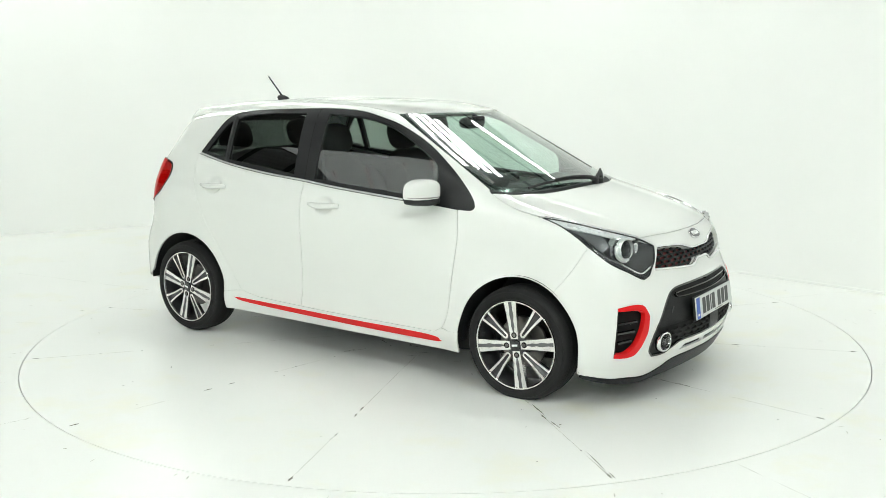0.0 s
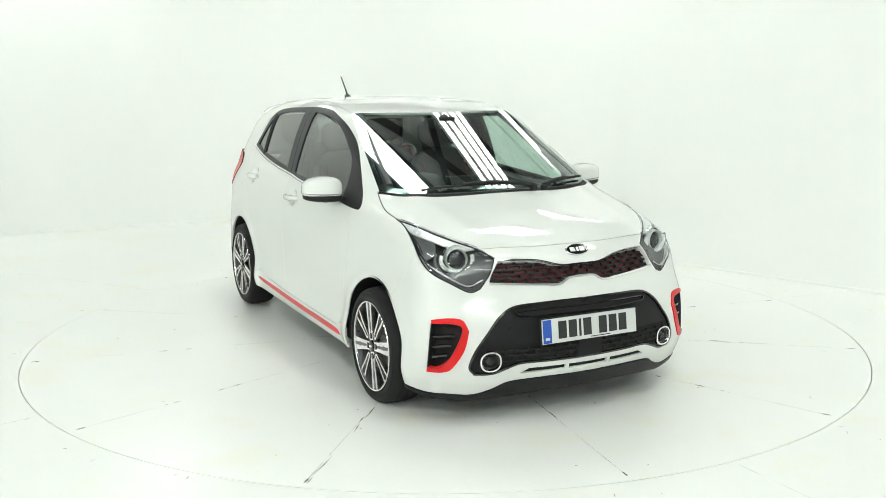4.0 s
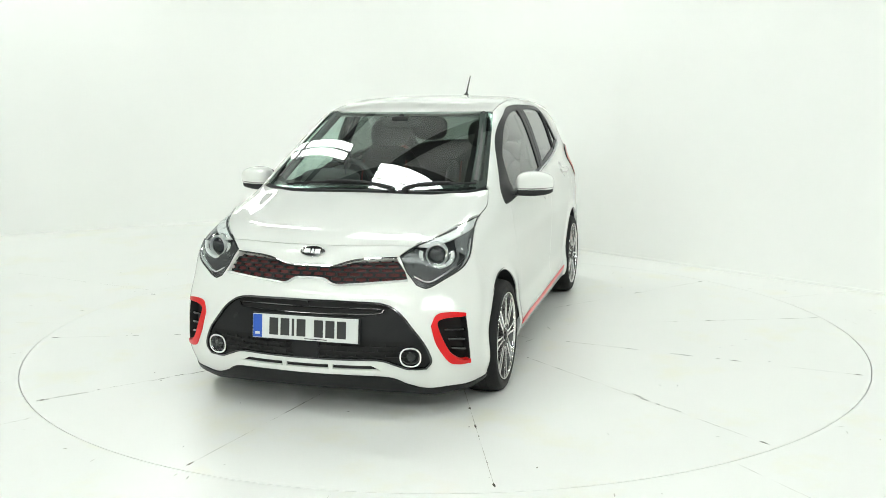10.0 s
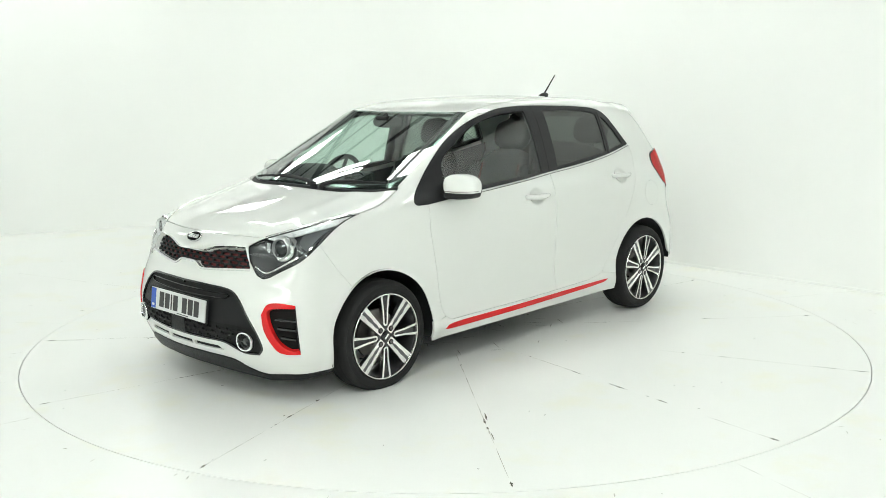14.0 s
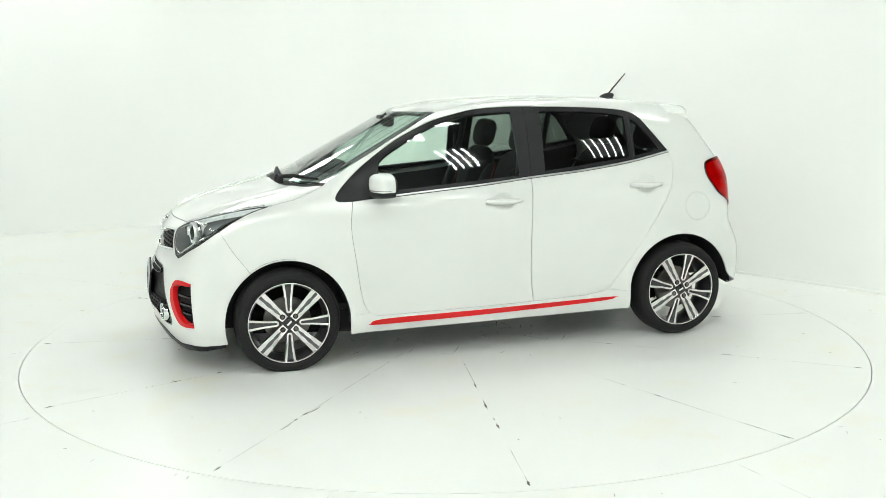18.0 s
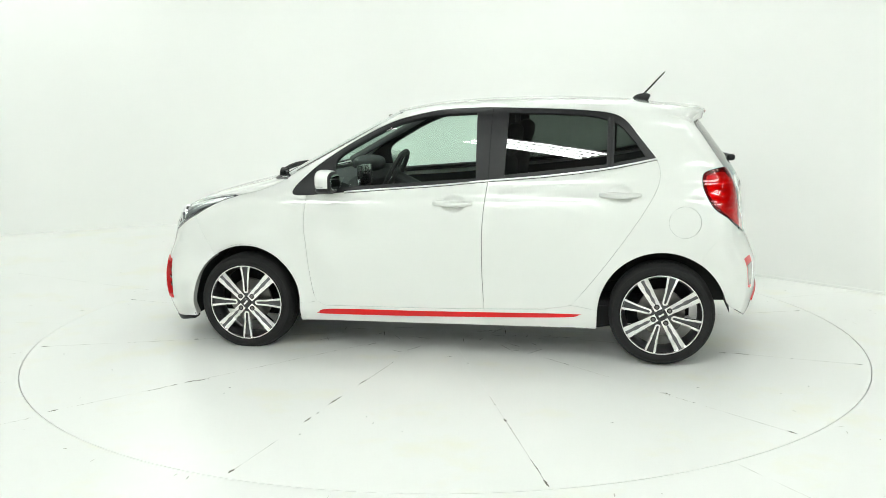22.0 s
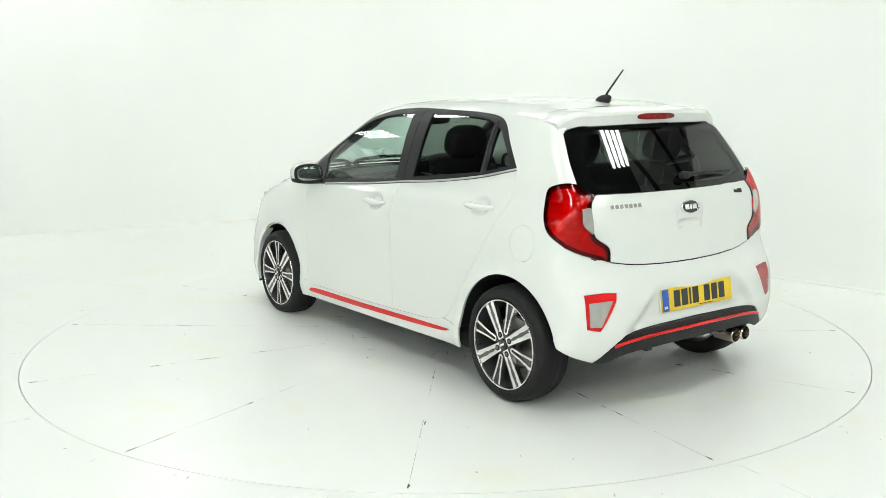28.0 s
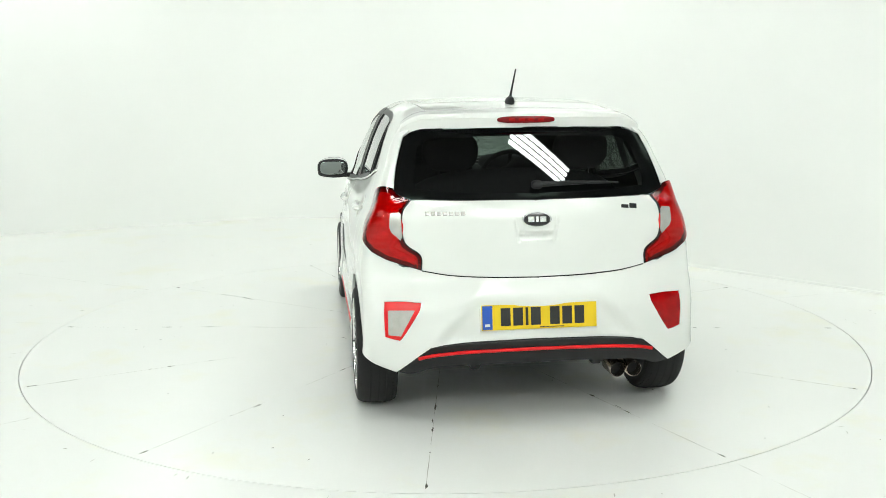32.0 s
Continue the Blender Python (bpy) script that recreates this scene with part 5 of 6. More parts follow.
def spoiler():
    nx, ny = 10, 48
    top, bot = [], []
    for i in range(nx + 1):
        k = i / nx
        rt, rb = [], []
        for j in range(ny + 1):
            y = -1 + 2 * j / ny
            w = 0.555 + 0.015 * k
            yy = y * w
            x0 = -1.195
            x1 = -1.435 + 0.10 * abs(y) ** 3.0
            x = x0 + (x1 - x0) * k
            z = float(roof_line(np.array(x))) - float(crown(np.array(x))) * yy * yy - 0.045 * max(0, abs(y) - 0.80) / 0.2 * (abs(y) - 0.80) / 0.2
            z += 0.006 * math.sin(math.pi * min(1, k * 1.4)) + 0.010 * k * k - 0.020 * max(0, k - 0.86) / 0.14
            rt.append((x, yy, z + 0.004 * k))
            rb.append((x + 0.012 * k, yy, z - 0.010 - 0.040 * min(1, k * 1.3) * (1 - 0.25 * max(0, k - 0.8) / 0.2)))
        top.append(rt)
        bot.append(rb)
    bm = bmesh.new()
    t = [[bm.verts.new(p) for p in r] for r in top]
    b = [[bm.verts.new(p) for p in r] for r in bot]
    for i in range(nx):
        for j in range(ny):
            bm.faces.new((t[i][j], t[i][j + 1], t[i + 1][j + 1], t[i + 1][j]))
            bm.faces.new((b[i][j], b[i + 1][j], b[i + 1][j + 1], b[i][j + 1]))
    for i in range(nx):
        for j in (0, ny):
            bm.faces.new((t[i][j], t[i + 1][j], b[i + 1][j], b[i][j]))
    for j in range(ny):
        bm.faces.new((t[nx][j], t[nx][j + 1], b[nx][j + 1], b[nx][j]))
        bm.faces.new((t[0][j], b[0][j], b[0][j + 1], t[0][j + 1]))
    sp = part("roof_spoiler", bm, PAINT, car, "white roof spoiler with high brake lamp")
    z = float(roof_line(np.array(-1.42)))
    part("brake_lamp", blob((0.012, 0.135, 0.016), (-1.430, -0.0, z - 0.020), 3.2), RED_DEEP, sp, "red high-level brake lamp")
    for k in range(4):
        part("lamp_cell", box(-1.4435, -1.440, -0.082 + 0.045 * k, -0.053 + 0.045 * k, z - 0.026, z - 0.014, 0.001, 1), RED_LENS, sp)


def fittings():
    # aerial
    z = float(roof_line(np.array(-1.075)))
    a = part("aerial", blob((0.050, 0.022, 0.026), (-1.070, 0, z + 0.012), 2.2, cut=lambda p: [p[0] - 0.02 * max(0, p[2] / 0.026), p[1] * (1 - 0.35 * max(0, p[2] / 0.026)), p[2]]), BLACK, car, "black roof aerial")
    part("aerial_rod", tube([(-1.085, 0, z + 0.03), (-1.105, 0, z + 0.055), (-1.205, 0, z + 0.163)], [0.0065, 0.0055, 0.0035], 8), BLACK, a)
    # wipers on the screen
    for base, tip in (((1.132, 0.17), (1.072, -0.45)), ((1.126, 0.24), (0.982, 0.578))):
        run = T(*[(base[0] + (tip[0] - base[0]) * k, base[1] + (tip[1] - base[1]) * k) for k in np.linspace(0, 1, 9)])
        n = skin_normal(run)
        w = part("wiper", tube([Vector(p) + Vector(q) * 0.014 for p, q in zip(run, n)], 0.0065, 6), BLACK, car, "black windscreen wiper")
        part("arm", tube([Vector(p) + Vector(q) * h for p, q, h in zip(run[:6] + np.array([[0.022, 0, 0]]) * np.linspace(1, 0, 6)[:, None], n, (0.010, 0.020, 0.024, 0.025, 0.024, 0.020))], [0.014, 0.012, 0.010, 0.009, 0.008, 0.007], 8), BLACK, w)
        part("pivot", lathe([(0.02, -0.02), (0.02, 0.008), (0.012, 0.014), (0.0005, 0.016)], 16, "Z", at=tuple(run[0] + np.array([0.022, 0, 0.0]))), BLACK, w)
    run = R(*[(-0.01 - 0.38 * k, 1.078 + 0.004 * math.sin(3 * k)) for k in np.linspace(0, 1, 8)])
    n = skin_normal(run)
    rw = part("rear_wiper", tube([Vector(p) + Vector(q) * 0.022 for p, q in zip(run, n)], [0.018, 0.017, 0.015, 0.014, 0.012, 0.010, 0.008, 0.006], 10, squash=0.7), BLACK, car, "black rear wiper")
    part("wiper_cap", blob((0.024, 0.026, 0.020), tuple(run[0] + n[0] * 0.022), 2.6), BLACK, rw)
    # twin exhaust on the right
    ex = part("exhaust", tube([(-1.25, -0.36, 0.27), (-1.45, -0.38, 0.258), (-1.57, -0.417, 0.243)], [0.05, 0.05, 0.035], 14, squash=0.8), STEEL, car, "twin steel exhaust tips")
    for y in (-0.378, -0.456):
        tip = lathe([(0.034, 0.0), (0.037, -0.01), (0.037, -0.12), (0.033, -0.125), (0.031, -0.12), (0.031, -0.01)][::-1], 28, "X", at=(-1.560, y, 0.243))
        part("tip", tip, EXHAUST_STEEL, ex, "browned steel exhaust tip")
        part("bore", lathe([(0.031, -0.075), (0.0005, -0.074)], 24, "X", at=(-1.560, y, 0.243)), CAVITY, ex)
    part("rear_silencer", blob((0.11, 0.22, 0.055), (-1.44, -0.16, 0.300), 3), EXHAUST_STEEL, car, "dull steel rear silencer")
    part("rear_axle_beam", tube([(-1.12, -0.62, 0.25), (-1.12, 0.62, 0.25)], 0.04, 10), CAVITY, car)
    part("towing_eye_cap", lathe([(0.021, 0.0), (0.021, 0.002), (0.0004, 0.0022)], 20, "X", at=tuple(N((-0.38, 0.45))[0] - np.array([0.019, 0, 0]))), DARK_GREY, car)


# ---- cabin ----
def seat(x, y, rear=False):
    w = 0.24 if not rear else 0.60
    base = part("rear_bench" if rear else "front_seat", blob((0.26, w, 0.10), (x, y, 0.48), 3.4), CLOTH, car, "dark cloth rear bench" if rear else "dark cloth front seat with red piping")
    tilt = pose(x - 0.24, y, 0.52, 0, -16, 0)
    part("backrest", blob((0.075, w * 0.96, 0.33), (0, 0, 0.30), 3.2), CLOTH, base, m=tilt)
    ys = (-0.32, 0.32) if rear else (0.0,)
    for yy in ys:
        part("headrest", blob((0.055, 0.135, 0.095), (0.01, yy, 0.72), 2.8), CLOTH, base, m=tilt)
        for s in (-0.05, 0.05):
            part("headrest_post", tube([(0, yy + s, 0.58), (0, yy + s, 0.66)], 0.006, 8), CHROME, base, m=tilt)
    if not rear:
        for s in (-1, 1):
            part("bolster", blob((0.09, 0.05, 0.26), (0.05, s * 0.205, 0.27), 2.6), CLOTH, base, m=tilt)
            part("piping", tube([(0.075, s * 0.165, 0.05), (0.082, s * 0.16, 0.25), (0.078, s * 0.15, 0.52)], 0.006, 6), CLOTH_RED, base, m=tilt)


def cabin():
    floor = part("cabin_floor", box(-1.35, 1.0, -0.68, 0.68, 0.30, 0.335, 0.01), CLOTH, car, "dark carpet floor")
    # dash: rounded slab under the screen
    xs = [(1.12, 0.86), (1.06, 0.955), (0.90, 0.985), (0.76, 0.985), (0.70, 0.965), (0.685, 0.91), (0.74, 0.80), (0.78, 0.62), (1.10, 0.60)]
    bm = bmesh.new()
    rows = []
    for y in np.linspace(-0.66, 0.66, 15):
        bend = 0.11 * (abs(y) / 0.66) ** 2
        rows.append([bm.verts.new((x - bend, y, z)) for x, z in xs])
    for a, b in zip(rows, rows[1:]):
        for k in range(len(xs)):
            bm.faces.new((a[k], a[(k + 1) % len(xs)], b[(k + 1) % len(xs)], b[k]))
    bm.faces.new(rows[0][::-1])
    bm.faces.new(rows[-1])
    dash = part("dashboard", bm, DASH, car, "dark grey dashboard")
    part("screen_unit", box(0.655, 0.70, -0.115, 0.115, 0.90, 1.03, 0.012), BLACK_GLOSS, dash, "upright touch screen")
    for y in (-0.15, 0.15, 0.58, -0.58):
        part("air_vent", box(0.665, 0.70, y - 0.02, y + 0.02, 0.86, 0.95, 0.008), CHROME, dash)
    part("instrument_hood", blob((0.10, 0.17, 0.055), (0.74, -0.34, 1.01), 2.6), DASH, dash)
    part("centre_console", box(0.10, 0.80, -0.11, 0.11, 0.34, 0.60, 0.03), DASH, car, "dark centre console")
    part("gear_lever", tube([(0.40, 0, 0.58), (0.38, 0, 0.70), (0.375, 0, 0.74)], [0.012, 0.012, 0.026], 12), BLACK_GLOSS, car)
    # steering wheel on the right side
    sw = pose(0.56, -0.34, 0.93, 0, 64, 0)
    rim = [(0.182 * math.cos(t), 0.182 * math.sin(t), 0) for t in np.linspace(0, 2 * math.pi, 40, endpoint=False)]
    wh = part("steering_wheel", tube(rim, 0.016, 10, closed=True), BLACK, car, "black leather steering wheel", m=sw)
    part("boss", blob((0.075, 0.075, 0.03), (0.01, 0, 0.01), 2.4), DASH, wh)
    for a in (80, -80, 180):
        t = radians(a)
        part("wheel_spoke", tube([(0.05 * math.cos(t), 0.05 * math.sin(t), 0), (0.17 * math.cos(t), 0.17 * math.sin(t), 0)], 0.014, 8, squash=0.6), CHROME if a != 180 else BLACK, wh)
    part("steering_column", tube([(0, 0, -0.01), (0, 0, -0.20)], 0.04, 10), DASH, wh)
    seat(0.10, 0.34)
    seat(0.10, -0.34)
    seat(-0.78, 0.0, True)
    part("interior_mirror", blob((0.022, 0.125, 0.035), (0.44, 0.0, 1.315), 3.0), BLACK, car, "black interior mirror")
    part("mirror_stalk", tube([(0.44, 0, 1.33), (0.46, 0, 1.36)], 0.014, 8), BLACK, car)
    part("sensor_box", box(0.42, 0.50, -0.05, 0.05, 1.325, 1.352, 0.01), BLACK, car)
    part("parcel_shelf", box(-1.56, -1.08, -0.55, 0.55, 0.985, 1.0, 0.006), CLOTH, car, "dark parcel shelf")
    # headlining under the roof, trims on the pillars
    lin = both(join(curve(T((0.36, 0.0), (0.34, 0.25), (0.285, 0.50))), roof_edge, curve(T((-1.20, 0.440), (-1.25, 0.0)), soft=False)))
    panel("headlining", [lin], TOP, HEADLINER, car, "grey headlining", cell=0.08, off=-0.045, lip=0, gap=0)
    for sgn in (1, -1):
        part("sun_visor", box(0.13, 0.29, sgn * 0.34 - 0.16, sgn * 0.34 + 0.16, 1.345, 1.357, 0.005), HEADLINER, car, m=Matrix.Identity(4))
        for x in (-0.20, 0.95):
            pts = [S((x - 0.03, 1.02))[0], S((x - 0.05, 1.20))[0], S((x - 0.06, 1.36))[0]] if x < 0 else [T((0.93, 0.60))[0], T((0.62, 0.555))[0], T((0.30, 0.50))[0]]
            part("pillar_trim", tube([(p[0], sgn * (p[1] - 0.04), p[2] - 0.015) for p in pts], 0.022, 8), DASH if x < 0 else PILLAR_TRIM, car)
        part("seat_belt", tube([(-0.20, sgn * 0.60, 1.20), (-0.16, sgn * 0.59, 0.60)], 0.018, 6, squash=0.3), BLACK, car)


def build_car():
    build_panels()
    for ax, sgn, turn in ((AXLE_F, 1, 45), (AXLE_R, 1, 30), (AXLE_F, -1, 9), (AXLE_R, -1, -16)):
        wheel(ax, sgn, turn)
        arch_liner(ax, ARCH_F if ax > 0 else ARCH_R, sgn)
    door_mirror(1)
    door_mirror(-1)
    spoiler()
    fittings()
    cabin()


build_car()


def flatten(top):
    """Keeps every piece at most two levels under its thing."""
    def depth(o):
        n = 1
        while o.parent:
            o, n = o.parent, n + 1
        return n
    for o in sorted(top.children_recursive, key=depth):
        while depth(o) > 3:
            m = o.parent.matrix_basis @ o.matrix_basis
            o.parent = o.parent.parent
            o.matrix_basis = m


flatten(car)


# ---- the studio: floor with a turntable, white coved walls, dark roof with lamps ----
TABLE_R = 2.496
WALL_H, ROOF_Z = 3.0, 5.2


def ring_sheet(name, r0, outline, z, material):
    """The fixed floor: a sheet with a round opening for the turntable."""
    n = 160
    bm = bmesh.new()
    inner = [bm.verts.new((r0 * math.cos(2 * math.pi * k / n), r0 * math.sin(2 * math.pi * k / n), z)) for k in range(n)]
    low = [bm.verts.new((v.co.x, v.co.y, z - 0.12)) for v in inner]
    outer = []
    for k in range(n):
        a = 2 * math.pi * k / n
        d = Vector((math.cos(a), math.sin(a)))
        best = 1e9
        for p, q in zip(outline, outline[1:] + outline[:1]):
            p, q = Vector(p), Vector(q)
            e = q - p
            den = d.x * e.y - d.y * e.x
            if abs(den) < 1e-9:
                continue
            t = (p.x * e.y - p.y * e.x) / den
            u = (p.x * d.y - p.y * d.x) / den
            if t > 0 and -1e-6 <= u <= 1 + 1e-6:
                best = min(best, t)
        outer.append(bm.verts.new((d.x * best, d.y * best, z)))
    for k in range(n):
        j = (k + 1) % n
        bm.faces.new((inner[k], inner[j], outer[j], outer[k]))
        bm.faces.new((inner[k], low[k], low[j], inner[j]))
    me = bpy.data.meshes.new(name)
    bm.to_mesh(me)
    bm.free()
    me.materials.append(material)
    return new(name, me)


# corners of the studio, round the turntable
ROOM = [(-1.38, 5.55), (-9.5, 1.68), (-9.5, -9.0), (8.0, -9.0), (8.0, -4.02)]
fl = tagged(ring_sheet("floor", TABLE_R + 0.003, [(p[0] * 2.6, p[1] * 2.6) for p in ROOM], 0.0, FLOOR_PAINT), "white painted studio floor with scuffs", "floor", kind="structure")


def wall_run():
    """White walls round the studio, upright, with a soft corner behind the turntable and a small foot cove."""
    n = len(ROOM)
    path = []
    for i, p in enumerate(ROOM):
        a, b = Vector(ROOM[i - 1]), Vector(ROOM[(i + 1) % n])
        p = Vector(p)
        r = 1.2 if i == 0 else 0.3
        u, v = (a - p).normalized(), (b - p).normalized()
        p0, p1 = p + u * r, p + v * r
        for k in range(9):
            t = k / 8
            path.append((1 - t) ** 2 * p0 + 2 * t * (1 - t) * p + t * t * p1)
    return path


def walls():
    path = wall_run()
    prof = [(0.0, 0.0), (0.0, 0.02), (0.004, 0.022), (0.004, WALL_H)]
    bm = bmesh.new()
    n = len(path)
    cols = []
    for i, p in enumerate(path):
        t = (path[(i + 1) % n] - path[i - 1]).normalized()
        out = Vector((t.y, -t.x))
        if out.dot(p) < 0:
            out = -out
        cols.append([bm.verts.new((p.x + out.x * d, p.y + out.y * d, z)) for d, z in prof] + [bm.verts.new((p.x + out.x * 0.2, p.y + out.y * 0.2, z)) for z in (WALL_H, -0.0)])
    m = len(cols[0])
    for i in range(n):
        if i in FRONT:
            continue
        a, b = cols[i], cols[(i + 1) % n]
        for k in range(m):
            bm.faces.new((a[k], a[(k + 1) % m], b[(k + 1) % m], b[k]))
    bmesh.ops.recalc_face_normals(bm, faces=bm.faces)
    me = bpy.data.meshes.new("wall")
    bm.to_mesh(me)
    bm.free()
    me.polygons.foreach_set("use_smooth", [True] * len(me.polygons))
    me.set_sharp_from_angle(angle=radians(30))
    me.materials.append(WALL_PAINT)
    return tagged(new("wall_studio", me), "plain white studio walls meeting in a rounded corner", "wall", kind="structure")


# the camera's side: an unseen pale wall closes the hall, added to bounce fill
FRONT = range(18, 40)
walls()
bm = box(-16.2, 16.2, -9.2, -9.0, 0, ROOF_Z)
box(-9.9, -9.6, -9.0, -3.4, 0, WALL_H, bm=bm)
box(8.0, 8.3, -9.0, -4.0, 0, WALL_H, bm=bm)
me = bpy.data.meshes.new("wall")
bm.to_mesh(me)
bm.free()
me.materials.append(FRONT_WALL)
tagged(new("wall_front", me), "unseen pale wall added behind the camera to bounce fill light", "wall", kind="structure")
# the dark hall round the studio, seen only in reflections
bm = box(-16.2, -16.0, -9.0, 15.0, 0, ROOF_Z)
box(16.0, 16.2, -9.0, 15.0, 0, ROOF_Z, bm=bm)
box(-16.2, 16.2, 15.0, 15.2, 0, ROOF_Z, bm=bm)
me = bpy.data.meshes.new("wall")
bm.to_mesh(me)
bm.free()
me.materials.append(HALL_WALL)
tagged(new("wall_hall", me), "dark cladding of the hall beyond the studio", "wall", kind="structure")
pit = tagged(mesh_ob("turntable_pit", [(2.7 * math.cos(2 * math.pi * k / 48), 2.7 * math.sin(2 * math.pi * k / 48), -0.12) for k in range(48)], [list(range(48))], CAVITY), "dark pit under the turntable", "pit", kind="structure")


def roof():
    # sheets on beams, with darker trusses the other way
    bm = bmesh.new()
    for k in range(65):
        x = -16.25 + k * 0.5
        box(x, x + 0.25, -10, 15.2, ROOF_Z, ROOF_Z + 0.1, bm=bm)
        box(x + 0.25, x + 0.5, -10, 15.2, ROOF_Z + 0.04, ROOF_Z + 0.14, bm=bm)
    me = bpy.data.meshes.new("ceiling")
    bm.to_mesh(me)
    bm.free()
    me.materials.append(ROOF_GREY)
    tagged(new("ceiling", me), "pale corrugated roof sheets", "ceiling", kind="structure")
    for y in [-8.6 + 1.3 * k for k in range(18)]:
        b = tagged(new("roof_beam"), "grey painted steel roof beam", "beam", group="roof beams")
        part("flange", box(-16, 16, y - 0.08, y + 0.08, ROOF_Z - 0.06, ROOF_Z - 0.04), STEEL_GREY, b, smooth=False)
        part("web", box(-16, 16, y - 0.012, y + 0.012, ROOF_Z - 0.04, ROOF_Z - 0.001), STEEL_GREY, b, smooth=False)

    for x in (-7.0, -3.2, 0.6, 4.4):
        b = tagged(new("roof_truss"), "dark grey steel roof truss", "truss", group="roof trusses")
        part("chord", box(x - 0.05, x + 0.05, -9, 15, ROOF_Z - 0.22, ROOF_Z - 0.14), STEEL_GREY, b, smooth=False)
        part("top_chord", box(x - 0.05, x + 0.05, -9, 15, ROOF_Z - 0.10, ROOF_Z - 0.061), STEEL_GREY, b, smooth=False)
        for k in range(16):
            part("strut", tube([(x, -9.4 + k, ROOF_Z - 0.15), (x, -8.9 + k, ROOF_Z - 0.08)], 0.015, 6), STEEL_GREY, b)


roof()
# dark sheets close off the nearer half of the roof, below the pale ones
tagged(mesh_ob("ceiling_dark", [(x, y, z) for z in (4.96, 4.98) for x, y in ((-3.57, -9), (16, -9), (16, -6.4), (-16, 8.9), (-16, 5.95))], [(4, 3, 2, 1, 0), (5, 6, 7, 8, 9)] + [(k, (k + 1) % 5, 5 + (k + 1) % 5, 5 + k) for k in range(5)], SOFFIT), "dark grey sheets over half of the studio", "ceiling", kind="structure")


def hang(top, x, y, low, z):
    """Four rods up to the roof."""
    for sx in (-1, 1):
        for sy in (-1, 1):
            part("hanger", tube([(sx * x, sy * y, low), (sx * x, sy * y, ROOF_Z - z + 0.01)], 0.008, 6), STEEL_GREY, top)


def tube_bank(x, y, z, length, rot, count=4, pitch=0.30, fat=0.23):
    """A frame with parallel bright tubes and a lamp that gives their light."""
    top = tagged(new("tube_light_bank"), "hanging bank of parallel bright fluorescent tubes, some banks added as fill", "lamp", group="tube light banks")
    top.matrix_basis = pose(x, y, z, 0, 0, rot)
    part("frame", box(-length / 2, length / 2, -pitch * count / 2, pitch * count / 2, 0.06, 0.09), STEEL_GREY, top, smooth=False)
    hang(top, length / 2 - 0.15, pitch * count / 2 - 0.05, 0.09, z)
    for k in range(count):
        yy = (k - (count - 1) / 2) * pitch
        part("tube", tube([(-length / 2, yy, 0), (length / 2, yy, 0)], fat * pitch, 6), TUBE_GLOW, top, "glowing white tube")
    return top


tube_bank(1.2, 2.2, 4.6, 1.05, -48, pitch=0.22, fat=0.26)
tube_bank(-2.55, 3.08, 4.6, 2.1, -48, count=2, pitch=0.11, fat=0.36)
tube_bank(2.6, 4.6, 4.6, 1.7, 0, count=2, pitch=0.2, fat=0.15)
tube_bank(-3.9, 7.2, 4.6, 1.7, -45, pitch=0.17)
tube_bank(-8.9, 4.5, 4.6, 1.7, -45, pitch=0.17)
# three unseen banks behind the camera, added as fill for the car's flank
tube_bank(-6.6, -8.3, 4.5, 3.4, 0, pitch=0.19, fat=0.30)
tube_bank(-2.2, -8.35, 4.5, 3.4, 0, pitch=0.19, fat=0.19)
tube_bank(2.6, -8.35, 4.5, 3.0, 0, pitch=0.17, fat=0.18)
# banks placed by their reflections in the car
tube_bank(3.96, -0.97, 4.6, 0.95, -43, pitch=0.15, fat=0.32)
tube_bank(1.85, -3.95, 4.6, 0.85, -57, pitch=0.20, fat=0.36)
tube_bank(-2.9, -2.6, 4.6, 1.9, -59, pitch=0.17, fat=0.26)
tube_bank(-0.85, -5.25, 4.6, 2.1, -53, pitch=0.18, fat=0.28)
tube_bank(1.5, -6.95, 4.6, 1.2, -38, pitch=0.12, fat=0.30)
tube_bank(3.75, -5.5, 4.6, 1.6, -48, pitch=0.14, fat=0.19)
tube_bank(5.8, -4.15, 4.6, 2.0, -43, count=5, pitch=0.13, fat=0.11)
# unseen bank added to brighten the left wall
tube_bank(-4.9, 2.5, 4.6, 1.6, -50, pitch=0.17, fat=0.42)
# banks mirrored in the windscreen and the rear window
tube_bank(-0.57, 1.07, 4.62, 1.5, -31, count=5, pitch=0.082, fat=0.45)
tube_bank(1.62, -2.70, 4.62, 1.12, -21, count=4, pitch=0.085, fat=0.40)


# a large soft panel over the camera's side, mirrored in the car's side windows
soft = tagged(new("light_panel"), "large white diffuser light panel hung from the roof", "lamp")
soft.matrix_basis = pose(-8.63, -4.33, 4.90, 0, 0, -49)
part("diffuser", box(-3.1, 3.1, -1.5, 1.5, 0.0, 0.02, 0.004, 1), PANEL_GLOW, soft, "glowing white diffuser sheet")
for y in (-1.53, 1.53):
    part("frame_rail", box(-3.16, 3.16, y - 0.03, y + 0.03, -0.012, 0.05, 0.005, 1), STEEL_GREY, soft)
for x in (-3.13, 3.13):
    part("frame_rail", box(x - 0.03, x + 0.03, -1.5, 1.5, -0.012, 0.05, 0.005, 1), STEEL_GREY, soft)
hang(soft, 3.0, 1.4, 0.02, 4.90)


# ---- turntable: twelve painted sectors with thin joints ----
table = tagged(new("turntable"), "round white turntable of twelve painted sectors", "turntable")
SEAM0 = 15.4
